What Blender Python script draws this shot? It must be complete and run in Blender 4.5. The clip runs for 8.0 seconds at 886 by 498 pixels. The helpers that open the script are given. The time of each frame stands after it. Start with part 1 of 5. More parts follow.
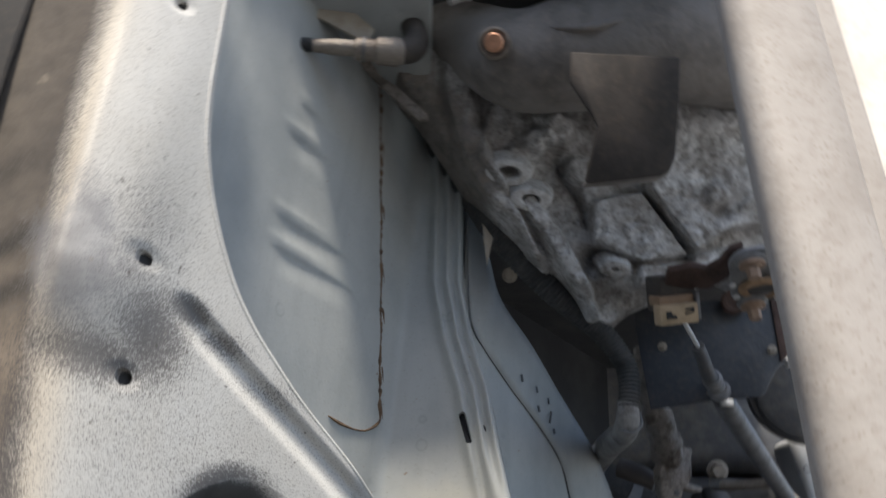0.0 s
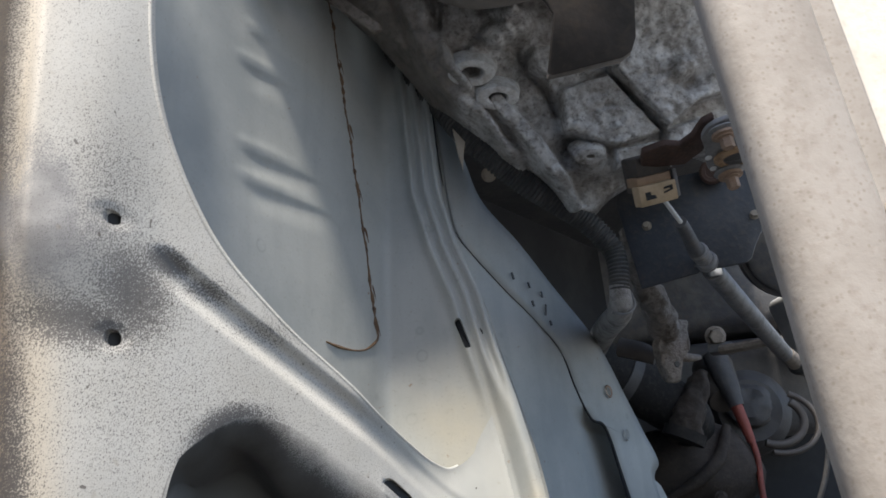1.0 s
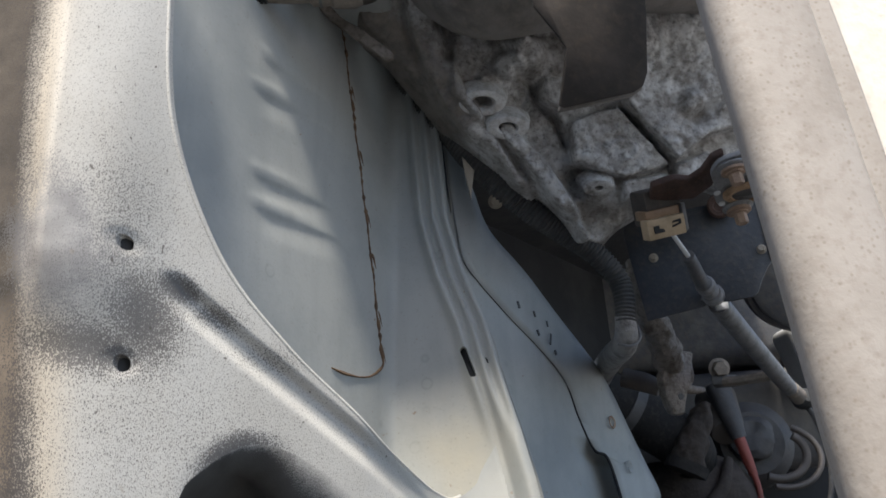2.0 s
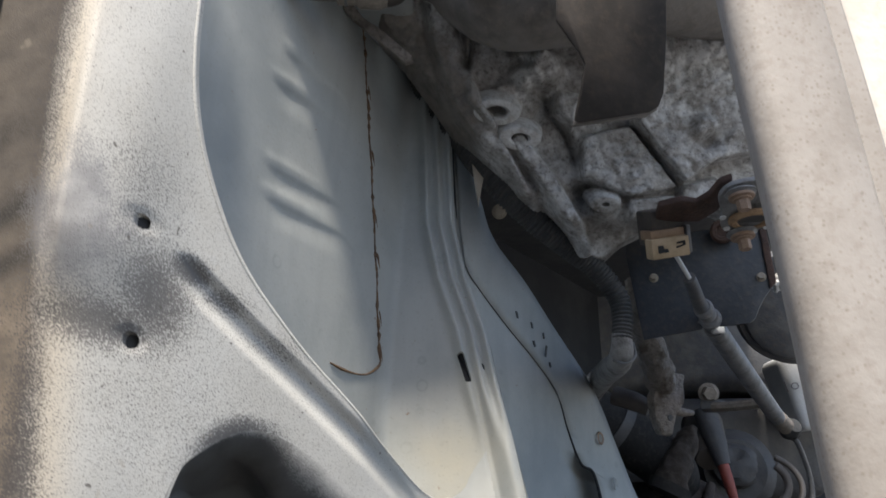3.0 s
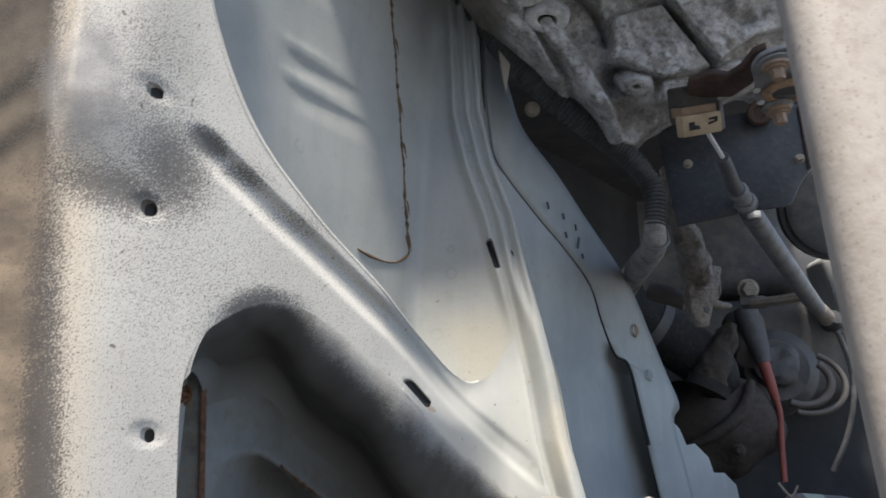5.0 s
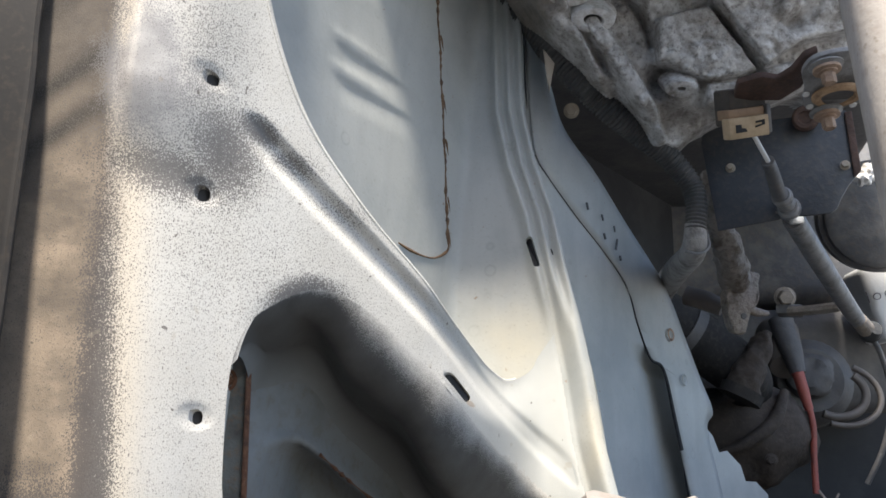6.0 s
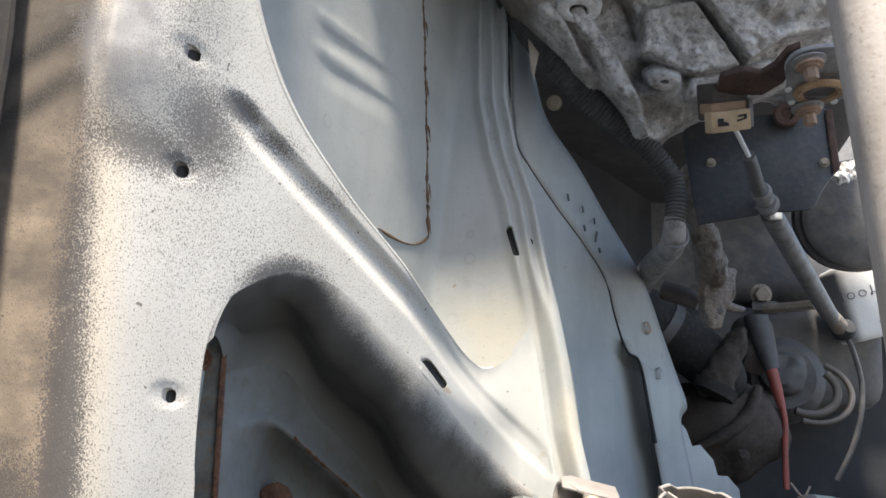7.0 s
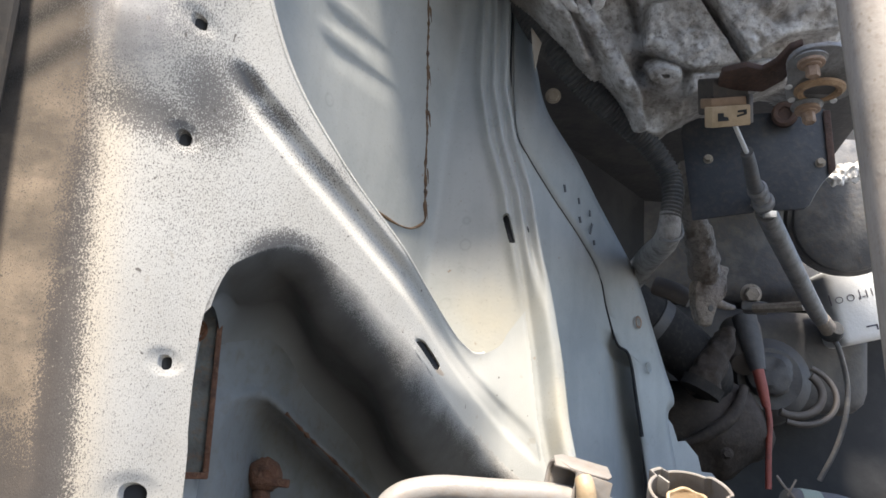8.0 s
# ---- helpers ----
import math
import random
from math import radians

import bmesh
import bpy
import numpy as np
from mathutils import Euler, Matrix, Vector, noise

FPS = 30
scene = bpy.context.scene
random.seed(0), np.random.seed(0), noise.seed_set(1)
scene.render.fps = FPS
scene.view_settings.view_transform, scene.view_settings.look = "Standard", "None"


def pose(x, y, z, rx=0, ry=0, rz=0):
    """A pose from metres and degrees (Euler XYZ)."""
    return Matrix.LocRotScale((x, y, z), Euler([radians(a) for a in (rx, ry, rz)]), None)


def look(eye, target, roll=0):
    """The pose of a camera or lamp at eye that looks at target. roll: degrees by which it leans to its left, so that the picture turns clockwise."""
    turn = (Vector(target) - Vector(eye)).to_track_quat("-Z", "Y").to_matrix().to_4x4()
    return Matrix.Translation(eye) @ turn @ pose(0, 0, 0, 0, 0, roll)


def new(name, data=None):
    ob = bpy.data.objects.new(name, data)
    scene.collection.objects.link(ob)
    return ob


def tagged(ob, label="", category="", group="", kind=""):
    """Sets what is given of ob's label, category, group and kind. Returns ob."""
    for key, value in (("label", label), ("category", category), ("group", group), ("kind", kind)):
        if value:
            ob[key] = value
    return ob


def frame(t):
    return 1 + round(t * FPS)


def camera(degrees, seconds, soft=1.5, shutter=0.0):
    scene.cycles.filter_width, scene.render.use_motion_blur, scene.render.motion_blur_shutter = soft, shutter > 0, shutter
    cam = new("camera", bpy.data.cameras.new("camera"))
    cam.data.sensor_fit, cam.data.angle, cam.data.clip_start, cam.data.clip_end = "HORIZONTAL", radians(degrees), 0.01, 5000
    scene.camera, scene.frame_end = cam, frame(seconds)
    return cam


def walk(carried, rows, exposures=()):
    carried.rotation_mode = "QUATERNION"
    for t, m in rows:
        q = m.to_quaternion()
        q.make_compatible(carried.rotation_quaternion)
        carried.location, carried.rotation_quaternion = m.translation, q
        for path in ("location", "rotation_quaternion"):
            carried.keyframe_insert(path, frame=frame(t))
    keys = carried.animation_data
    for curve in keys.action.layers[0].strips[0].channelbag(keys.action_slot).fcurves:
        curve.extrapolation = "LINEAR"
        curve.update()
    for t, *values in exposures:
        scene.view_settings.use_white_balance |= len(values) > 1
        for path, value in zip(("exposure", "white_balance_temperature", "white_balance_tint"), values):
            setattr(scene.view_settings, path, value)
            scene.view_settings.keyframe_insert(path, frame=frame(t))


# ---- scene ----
cam = camera(54.3, 8.0, soft=1.6, shutter=0.5)
PATH = [
    (0, pose(0.0076, 0.0151, 0.7852, 119.52, -3.00, -0.97)),
    (0.2, pose(0.0105, 0.0145, 0.7866, 117.09, 3.96, 1.71)),
    (0.4, pose(0.0136, 0.0135, 0.7880, 110.55, 7.62, 3.00)),
    (0.5, pose(0.0146, 0.0130, 0.7888, 110.08, 4.45, 2.76)),
    (1, pose(0.0152, 0.0144, 0.7924, 113.04, 4.50, 1.88)),
    (1.5, pose(0.0159, 0.0137, 0.7983, 111.66, 6.40, 1.75)),
    (1.7, pose(0.0140, 0.0100, 0.8000, 113.47, 5.51, 1.96)),
    (2.8, pose(0.0040, 0.0140, 0.7866, 114.97, -0.81, -0.96)),
    (3, pose(0.0013, 0.0065, 0.7916, 114.94, -0.36, -0.69)),
    (3.5, pose(0.0000, 0.0000, 0.8000, 115.00, 0.00, -0.00)),
    (4, pose(-0.0062, -0.0032, 0.7978, 114.89, 0.02, 0.78)),
    (4.4, pose(0.0060, 0.0095, 0.7872, 113.85, 2.83, 3.18)),
    (4.5, pose(0.0092, 0.0145, 0.7843, 111.94, 1.02, 2.29)),
    (4.7, pose(0.0191, 0.0246, 0.7727, 110.04, 0.24, 2.24)),
    (5.8, pose(0.0035, 0.0235, 0.7585, 110.35, -2.49, 3.80)),
    (6, pose(0.0045, 0.0245, 0.7584, 110.26, -2.45, 3.60)),
    (6.5, pose(0.0005, 0.0247, 0.7551, 110.18, -2.92, 2.78)),
    (7, pose(0.0036, 0.0289, 0.7544, 109.93, -3.25, 1.80)),
    (7.5, pose(0.0032, 0.0329, 0.7474, 109.92, -3.86, 1.12)),
    (8, pose(-0.0013, 0.0307, 0.7454, 109.75, -4.99, 0.40)),
]
walk(cam, PATH, exposures=[(0.0, 0.58, 6500, 10), (1.5, 0.54, 6500, 10), (4.5, 0.56, 6500, 10), (6.0, 1.12, 6600, 10), (8.0, 1.14, 6700, 11)])

# ---------------------------------------------------------------- light
SUN_FROM = Vector((-0.08, -0.52, 0.84)).normalized()

world = bpy.data.worlds.new("world")
scene.world = world
world.use_nodes = True
wn, wl = world.node_tree.nodes, world.node_tree.links
sky = wn.new("ShaderNodeTexSky")
sky.sky_type = "NISHITA"
sky.sun_disc = False
sky.sun_elevation = math.asin(SUN_FROM.z)
sky.sun_rotation = math.atan2(SUN_FROM.x, SUN_FROM.y)
sky.dust_density = 1.5
wn["Background"].inputs["Strength"].default_value = 0.14
wl.new(sky.outputs[0], wn["Background"].inputs["Color"])

sun = new("sun", bpy.data.lights.new("sun", "SUN"))
sun.data.energy = 4.7
sun.data.angle = radians(8.0)
sun.data.color = (1.0, 0.91, 0.79)
sun.matrix_world = look(SUN_FROM * 5, (0, 0, 0))


# ---------------------------------------------------------------- materials
def nodes_of(m):
    m.use_nodes = True
    return m.node_tree.nodes, m.node_tree.links


def noise_node(n, l, coord, scale, detail=4.0, rough=0.55, stretch=None):
    tex = n.new("ShaderNodeTexNoise")
    tex.inputs["Scale"].default_value = scale
    tex.inputs["Detail"].default_value = detail
    tex.inputs["Roughness"].default_value = rough
    if stretch:
        mp = n.new("ShaderNodeMapping")
        mp.inputs["Scale"].default_value = stretch
        l.new(coord, mp.inputs["Vector"])
        coord = mp.outputs[0]
    l.new(coord, tex.inputs["Vector"])
    return tex.outputs["Fac"]


def ramp(n, l, fac, lo, hi):
    r = n.new("ShaderNodeMapRange")
    r.inputs["From Min"].default_value = lo
    r.inputs["From Max"].default_value = hi
    l.new(fac, r.inputs["Value"])
    return r.outputs[0]


def mixed(n, l, fac, a, b):
    x = n.new("ShaderNodeMix")
    x.data_type = "RGBA"
    if isinstance(fac, float):
        x.inputs[0].default_value = fac
    else:
        l.new(fac, x.inputs[0])
    for sock, v in ((x.inputs[6], a), (x.inputs[7], b)):
        if isinstance(v, tuple):
            sock.default_value = (*v, 1)
        else:
            l.new(v, sock)
    return x.outputs[2]


def arith(n, l, op, a, b):
    x = n.new("ShaderNodeMath")
    x.operation = op
    for sock, v in ((x.inputs[0], a), (x.inputs[1], b)):
        if isinstance(v, (int, float)):
            sock.default_value = v
        else:
            l.new(v, sock)
    return x.outputs[0]


def surface(name, base, worn, rough=0.6, metal=0.0, big=12.0, fine=260.0, grime=None, grime_amount=0.5,
            bump=0.25, bump_scale=None, relief=0.002, worn_at=(0.45, 0.7), gloss=0.5):
    """Base colour worn to a second one in large patches, grime in fine grains, and a fine relief."""
    m = bpy.data.materials.new(name)
    n, l = nodes_of(m)
    b = n["Principled BSDF"]
    co = n.new("ShaderNodeTexCoord").outputs["Object"]
    f1 = noise_node(n, l, co, big, 5.0, 0.6)
    f2 = noise_node(n, l, co, fine, 3.0, 0.6)
    col = mixed(n, l, ramp(n, l, f1, *worn_at), base, worn)
    if grime:
        g = arith(n, l, "MULTIPLY", ramp(n, l, f2, 0.5, 0.75), grime_amount)
        col = mixed(n, l, g, col, grime)
    l.new(col, b.inputs["Base Color"])
    l.new(arith(n, l, "ADD", arith(n, l, "MULTIPLY", f1, 0.25), rough - 0.12), b.inputs["Roughness"])
    b.inputs["Metallic"].default_value = metal
    b.inputs["Specular IOR Level"].default_value = gloss
    bp = n.new("ShaderNodeBump")
    bp.inputs["Strength"].default_value = bump
    bp.inputs["Distance"].default_value = relief
    l.new(noise_node(n, l, co, bump_scale or fine, 3.0, 0.6), bp.inputs["Height"])
    l.new(bp.outputs[0], b.inputs["Normal"])
    return m


def spot(n, l, x, z, x0, z0, rx, rz):
    """A soft round mask in the panel's own coordinates."""
    a = arith(n, l, "DIVIDE", arith(n, l, "SUBTRACT", x, x0), rx)
    b = arith(n, l, "DIVIDE", arith(n, l, "SUBTRACT", z, z0), rz)
    v = arith(n, l, "ADD", arith(n, l, "MULTIPLY", a, a), arith(n, l, "MULTIPLY", b, b))
    return arith(n, l, "POWER", 0.36788, v)


def panel_paint():
    """Light grey primer with an orange-peel grain, road dust past the bend crossed by painted shadow bands, and a
    speckled dusting of dark overspray.
    """
    m = bpy.data.materials.new("panel_paint")
    n, l = nodes_of(m)
    b = n["Principled BSDF"]
    co = n.new("ShaderNodeTexCoord").outputs["Object"]
    sep = n.new("ShaderNodeSeparateXYZ")
    l.new(co, sep.inputs[0])
    x, z = sep.outputs["X"], sep.outputs["Z"]
    cloud = noise_node(n, l, co, 14.0, 4.0)
    blot = noise_node(n, l, co, 55.0, 3.0)
    grain = noise_node(n, l, co, 1450.0, 2.4, 0.65, (1.0, 1.0, 0.72))
    col = mixed(n, l, ramp(n, l, cloud, 0.35, 0.7), (0.60, 0.60, 0.575), (0.53, 0.525, 0.495))
    # warm cream tint just before the bend, brown road dirt past it
    bend = arith(n, l, "SUBTRACT", arith(n, l, "MULTIPLY", ramp(n, l, z, 1.04, 0.64), 0.034), 0.1885)
    past = arith(n, l, "SUBTRACT", bend, x)
    warm = arith(n, l, "DIVIDE", arith(n, l, "ADD", past, 0.003), 0.009)
    warm = arith(n, l, "POWER", 0.36788, arith(n, l, "MULTIPLY", warm, warm))
    col = mixed(n, l, arith(n, l, "MULTIPLY", warm, 0.6), col, (0.60, 0.52, 0.40))
    ragged = arith(n, l, "ADD", arith(n, l, "MULTIPLY", arith(n, l, "SUBTRACT", blot, 0.5), 0.006), arith(n, l, "MULTIPLY", arith(n, l, "SUBTRACT", grain, 0.5), 0.012))
    rough_past = arith(n, l, "ADD", past, ragged)
    dust = ramp(n, l, rough_past, -0.0045, 0.0065)
    patch = ramp(n, l, noise_node(n, l, co, 38.0, 6.0, 0.7), 0.36, 0.64)
    earth_and_shadow = mixed(n, l, patch, (0.30, 0.243, 0.185), (0.18, 0.146, 0.112))
    # colour darkens upwards from z 0.90
    earth_and_shadow = mixed(n, l, ramp(n, l, z, 0.90, 0.99), earth_and_shadow, mixed(n, l, patch, (0.135, 0.114, 0.094), (0.075, 0.064, 0.054)))
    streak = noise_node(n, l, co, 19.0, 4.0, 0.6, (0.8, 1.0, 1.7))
    earth_and_shadow = mixed(n, l, arith(n, l, "MULTIPLY", ramp(n, l, streak, 0.52, 0.66), 0.55), earth_and_shadow, (0.05, 0.045, 0.042))
    # slanting shadow bands painted over the dirt
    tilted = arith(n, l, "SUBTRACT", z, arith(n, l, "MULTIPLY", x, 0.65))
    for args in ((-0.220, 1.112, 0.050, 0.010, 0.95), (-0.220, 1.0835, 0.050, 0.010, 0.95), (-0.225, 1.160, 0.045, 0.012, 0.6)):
        earth_and_shadow = mixed(n, l, arith(n, l, "MULTIPLY", spot(n, l, x, tilted, *args[:4]), args[4]), earth_and_shadow, (0.016, 0.015, 0.015))
    earth_and_shadow = mixed(n, l, arith(n, l, "MULTIPLY", ramp(n, l, grain, 0.55, 0.72), 0.35), earth_and_shadow, (0.10, 0.085, 0.07))
    # darker again further past the bend
    earth_and_shadow = mixed(n, l, arith(n, l, "MULTIPLY", ramp(n, l, past, 0.030, 0.070), 0.6), earth_and_shadow, (0.10, 0.088, 0.077))
    col = mixed(n, l, arith(n, l, "MULTIPLY", dust, 0.95), col, earth_and_shadow)
    col = mixed(n, l, arith(n, l, "MULTIPLY", ramp(n, l, grain, 0.46, 0.76), 0.24), col, (0.30, 0.28, 0.255))
    # rubbed bare patch
    bare = spot(n, l, x, z, -0.172, 0.980, 0.024, 0.041)
    edge = arith(n, l, "ADD", bare, arith(n, l, "MULTIPLY", arith(n, l, "SUBTRACT", blot, 0.5), 0.9))
    edge = arith(n, l, "ADD", edge, arith(n, l, "MULTIPLY", arith(n, l, "SUBTRACT", grain, 0.5), 1.3))
    col = mixed(n, l, arith(n, l, "MULTIPLY", ramp(n, l, edge, 0.36, 0.70), 0.75), col, mixed(n, l, ramp(n, l, blot, 0.36, 0.62), (0.40, 0.40, 0.405), (0.25, 0.25, 0.26)))
    # smooth and bare of specks towards the ridged wall, in the back panel's shade tone
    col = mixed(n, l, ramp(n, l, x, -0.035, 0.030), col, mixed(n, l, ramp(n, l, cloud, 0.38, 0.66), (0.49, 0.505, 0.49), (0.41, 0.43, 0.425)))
    # overspray specks, and dark specks thickening towards the arch rim
    band = arith(n, l, "DIVIDE", arith(n, l, "SUBTRACT", past, 0.005), 0.0075)
    band = arith(n, l, "POWER", 0.36788, arith(n, l, "MULTIPLY", band, band))
    cover = arith(n, l, "MULTIPLY", band, arith(n, l, "ADD", arith(n, l, "MULTIPLY", ramp(n, l, z, 0.93, 0.78), 0.70), 0.28))
    cover = arith(n, l, "MAXIMUM", cover, arith(n, l, "MULTIPLY", ramp(n, l, past, 0.0, 0.008), ramp(n, l, z, 0.80, 0.75)))
    for args in ((-0.150, 0.985, 0.016, 0.03, 0.32), (-0.160, 0.934, 0.028, 0.014, 0.68), (-0.140, 0.952, 0.015, 0.028, 0.68), (-0.129, 0.974, 0.009, 0.008, 0.80), (-0.114, 0.964, 0.012, 0.007, 0.55), (-0.09, 0.947, 0.018, 0.008, 0.30), (-0.150, 1.01, 0.018, 0.03, 0.25), (-0.13, 0.90, 0.05, 0.04, 0.14)):
        cover = arith(n, l, "MAXIMUM", cover, arith(n, l, "MULTIPLY", spot(n, l, x, z, *args[:4]), args[4]))
    # speck cover rises towards the lower rim of the arch
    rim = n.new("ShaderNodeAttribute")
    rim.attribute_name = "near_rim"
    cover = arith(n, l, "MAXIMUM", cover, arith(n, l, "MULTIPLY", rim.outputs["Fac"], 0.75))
    speck = ramp(n, l, arith(n, l, "ADD", grain, arith(n, l, "MULTIPLY", arith(n, l, "ADD", cover, 0.09), 0.42)), 0.61, 0.74)
    speck = arith(n, l, "MULTIPLY", speck, arith(n, l, "MULTIPLY", ramp(n, l, x, 0.02, -0.05), 0.85))
    speck = arith(n, l, "MULTIPLY", speck, arith(n, l, "SUBTRACT", 1.0, arith(n, l, "MULTIPLY", ramp(n, l, edge, 0.3, 0.8), 0.5)))
    col = mixed(n, l, speck, col, (0.085, 0.08, 0.08))
    spots = ramp(n, l, noise_node(n, l, co, 75.0, 2.0), 0.70, 0.75)
    col = mixed(n, l, arith(n, l, "MULTIPLY", spots, 0.35), col, (0.34, 0.30, 0.24))
    chip = arith(n, l, "ADD", spot(n, l, x, z, -0.0170, 0.8585, 0.0032, 0.0024), arith(n, l, "MULTIPLY", arith(n, l, "SUBTRACT", grain, 0.5), 0.8))
    col = mixed(n, l, arith(n, l, "MULTIPLY", ramp(n, l, chip, 0.45, 0.6), 0.6), col, (0.36, 0.25, 0.15))
    dots = ramp(n, l, noise_node(n, l, co, 300.0, 0.0), 0.845, 0.865)
    col = mixed(n, l, arith(n, l, "MULTIPLY", dots, 0.8), col, (0.10, 0.09, 0.08))
    l.new(col, b.inputs["Base Color"])
    l.new(arith(n, l, "ADD", arith(n, l, "MULTIPLY", dust, 0.3), 0.55), b.inputs["Roughness"])
    l.new(arith(n, l, "SUBTRACT", 0.45, arith(n, l, "MULTIPLY", dust, 0.35)), b.inputs["Specular IOR Level"])
    bp = n.new("ShaderNodeBump")
    bp.inputs["Strength"].default_value = 0.65
    bp.inputs["Distance"].default_value = 0.0003
    l.new(grain, bp.inputs["Height"])
    l.new(bp.outputs[0], b.inputs["Normal"])
    return m


def shade_paint():
    """Primer toned blue-grey for the shade it stands in, with dull clouds, dried water rings, drips and specks of rust.
    """
    m = bpy.data.materials.new("grey_primer")
    n, l = nodes_of(m)
    b = n["Principled BSDF"]
    co = n.new("ShaderNodeTexCoord").outputs["Object"]
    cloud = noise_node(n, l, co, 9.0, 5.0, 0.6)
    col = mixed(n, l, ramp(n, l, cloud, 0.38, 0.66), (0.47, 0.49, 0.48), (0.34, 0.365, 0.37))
    drip = noise_node(n, l, co, 30.0, 3.0, 0.5, (1.6, 1.6, 0.25))
    col = mixed(n, l, arith(n, l, "MULTIPLY", ramp(n, l, drip, 0.50, 0.70), 0.2), col, (0.27, 0.285, 0.29))
    cell = n.new("ShaderNodeTexVoronoi")
    cell.inputs["Scale"].default_value = 38.0
    l.new(co, cell.inputs["Vector"])
    ring = arith(n, l, "DIVIDE", arith(n, l, "SUBTRACT", cell.outputs["Distance"], 0.17), 0.035)
    ring = arith(n, l, "POWER", 0.36788, arith(n, l, "MULTIPLY", ring, ring))
    few = ramp(n, l, noise_node(n, l, co, 21.0, 2.0), 0.52, 0.62)
    col = mixed(n, l, arith(n, l, "MULTIPLY", arith(n, l, "MULTIPLY", ring, few), 0.32), col, (0.25, 0.26, 0.265))
    sep = n.new("ShaderNodeSeparateXYZ")
    l.new(co, sep.inputs[0])
    # warm cream tint near the brace tip and along the lower bead
    warm_tint = arith(n, l, "MAXIMUM", spot(n, l, sep.outputs["X"], sep.outputs["Z"], 0.015, 0.930, 0.035, 0.055), spot(n, l, sep.outputs["X"], sep.outputs["Z"], 0.074, 0.850, 0.010, 0.075))
    warm_tint = arith(n, l, "MULTIPLY", warm_tint, ramp(n, l, noise_node(n, l, co, 20.0, 3.0), 0.25, 0.7))
    col = mixed(n, l, arith(n, l, "MULTIPLY", warm_tint, 0.6), col, (0.60, 0.55, 0.42))
    rusty = ramp(n, l, noise_node(n, l, co, 130.0, 3.0, 0.6), 0.70, 0.76)
    col = mixed(n, l, arith(n, l, "MULTIPLY", rusty, 0.65), col, (0.27, 0.17, 0.10))
    fine = noise_node(n, l, co, 420.0, 2.0)
    col = mixed(n, l, arith(n, l, "MULTIPLY", ramp(n, l, fine, 0.60, 0.78), 0.4), col, (0.30, 0.29, 0.26))
    l.new(col, b.inputs["Base Color"])
    l.new(arith(n, l, "ADD", arith(n, l, "MULTIPLY", cloud, 0.3), 0.36), b.inputs["Roughness"])
    bp = n.new("ShaderNodeBump")
    bp.inputs["Strength"].default_value = 0.15
    bp.inputs["Distance"].default_value = 0.0008
    l.new(noise_node(n, l, co, 300.0, 3.0, 0.6), bp.inputs["Height"])
    l.new(bp.outputs[0], b.inputs["Normal"])
    return m


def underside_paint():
    """Primer darkened to paint in the shade under the brace, dusted along its rim with specks of the pale paint."""
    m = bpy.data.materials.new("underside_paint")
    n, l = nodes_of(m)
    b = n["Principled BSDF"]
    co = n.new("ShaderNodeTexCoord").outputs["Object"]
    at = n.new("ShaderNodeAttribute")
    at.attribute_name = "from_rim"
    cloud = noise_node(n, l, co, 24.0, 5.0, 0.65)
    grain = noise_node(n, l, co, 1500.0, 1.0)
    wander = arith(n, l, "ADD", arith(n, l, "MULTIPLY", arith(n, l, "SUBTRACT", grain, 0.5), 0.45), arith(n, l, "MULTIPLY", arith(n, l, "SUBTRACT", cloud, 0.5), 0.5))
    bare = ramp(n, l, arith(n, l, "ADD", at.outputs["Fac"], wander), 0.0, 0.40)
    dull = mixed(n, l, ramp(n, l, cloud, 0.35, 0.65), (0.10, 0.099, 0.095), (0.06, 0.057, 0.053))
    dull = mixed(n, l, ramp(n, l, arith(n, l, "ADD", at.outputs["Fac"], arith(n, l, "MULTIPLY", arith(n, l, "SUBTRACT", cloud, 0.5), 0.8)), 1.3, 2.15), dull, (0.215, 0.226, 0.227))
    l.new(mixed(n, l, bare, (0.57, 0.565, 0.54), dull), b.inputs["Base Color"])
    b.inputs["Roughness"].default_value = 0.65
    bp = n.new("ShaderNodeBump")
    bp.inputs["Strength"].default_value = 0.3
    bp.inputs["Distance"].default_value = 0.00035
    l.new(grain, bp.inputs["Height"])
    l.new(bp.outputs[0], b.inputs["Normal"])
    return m


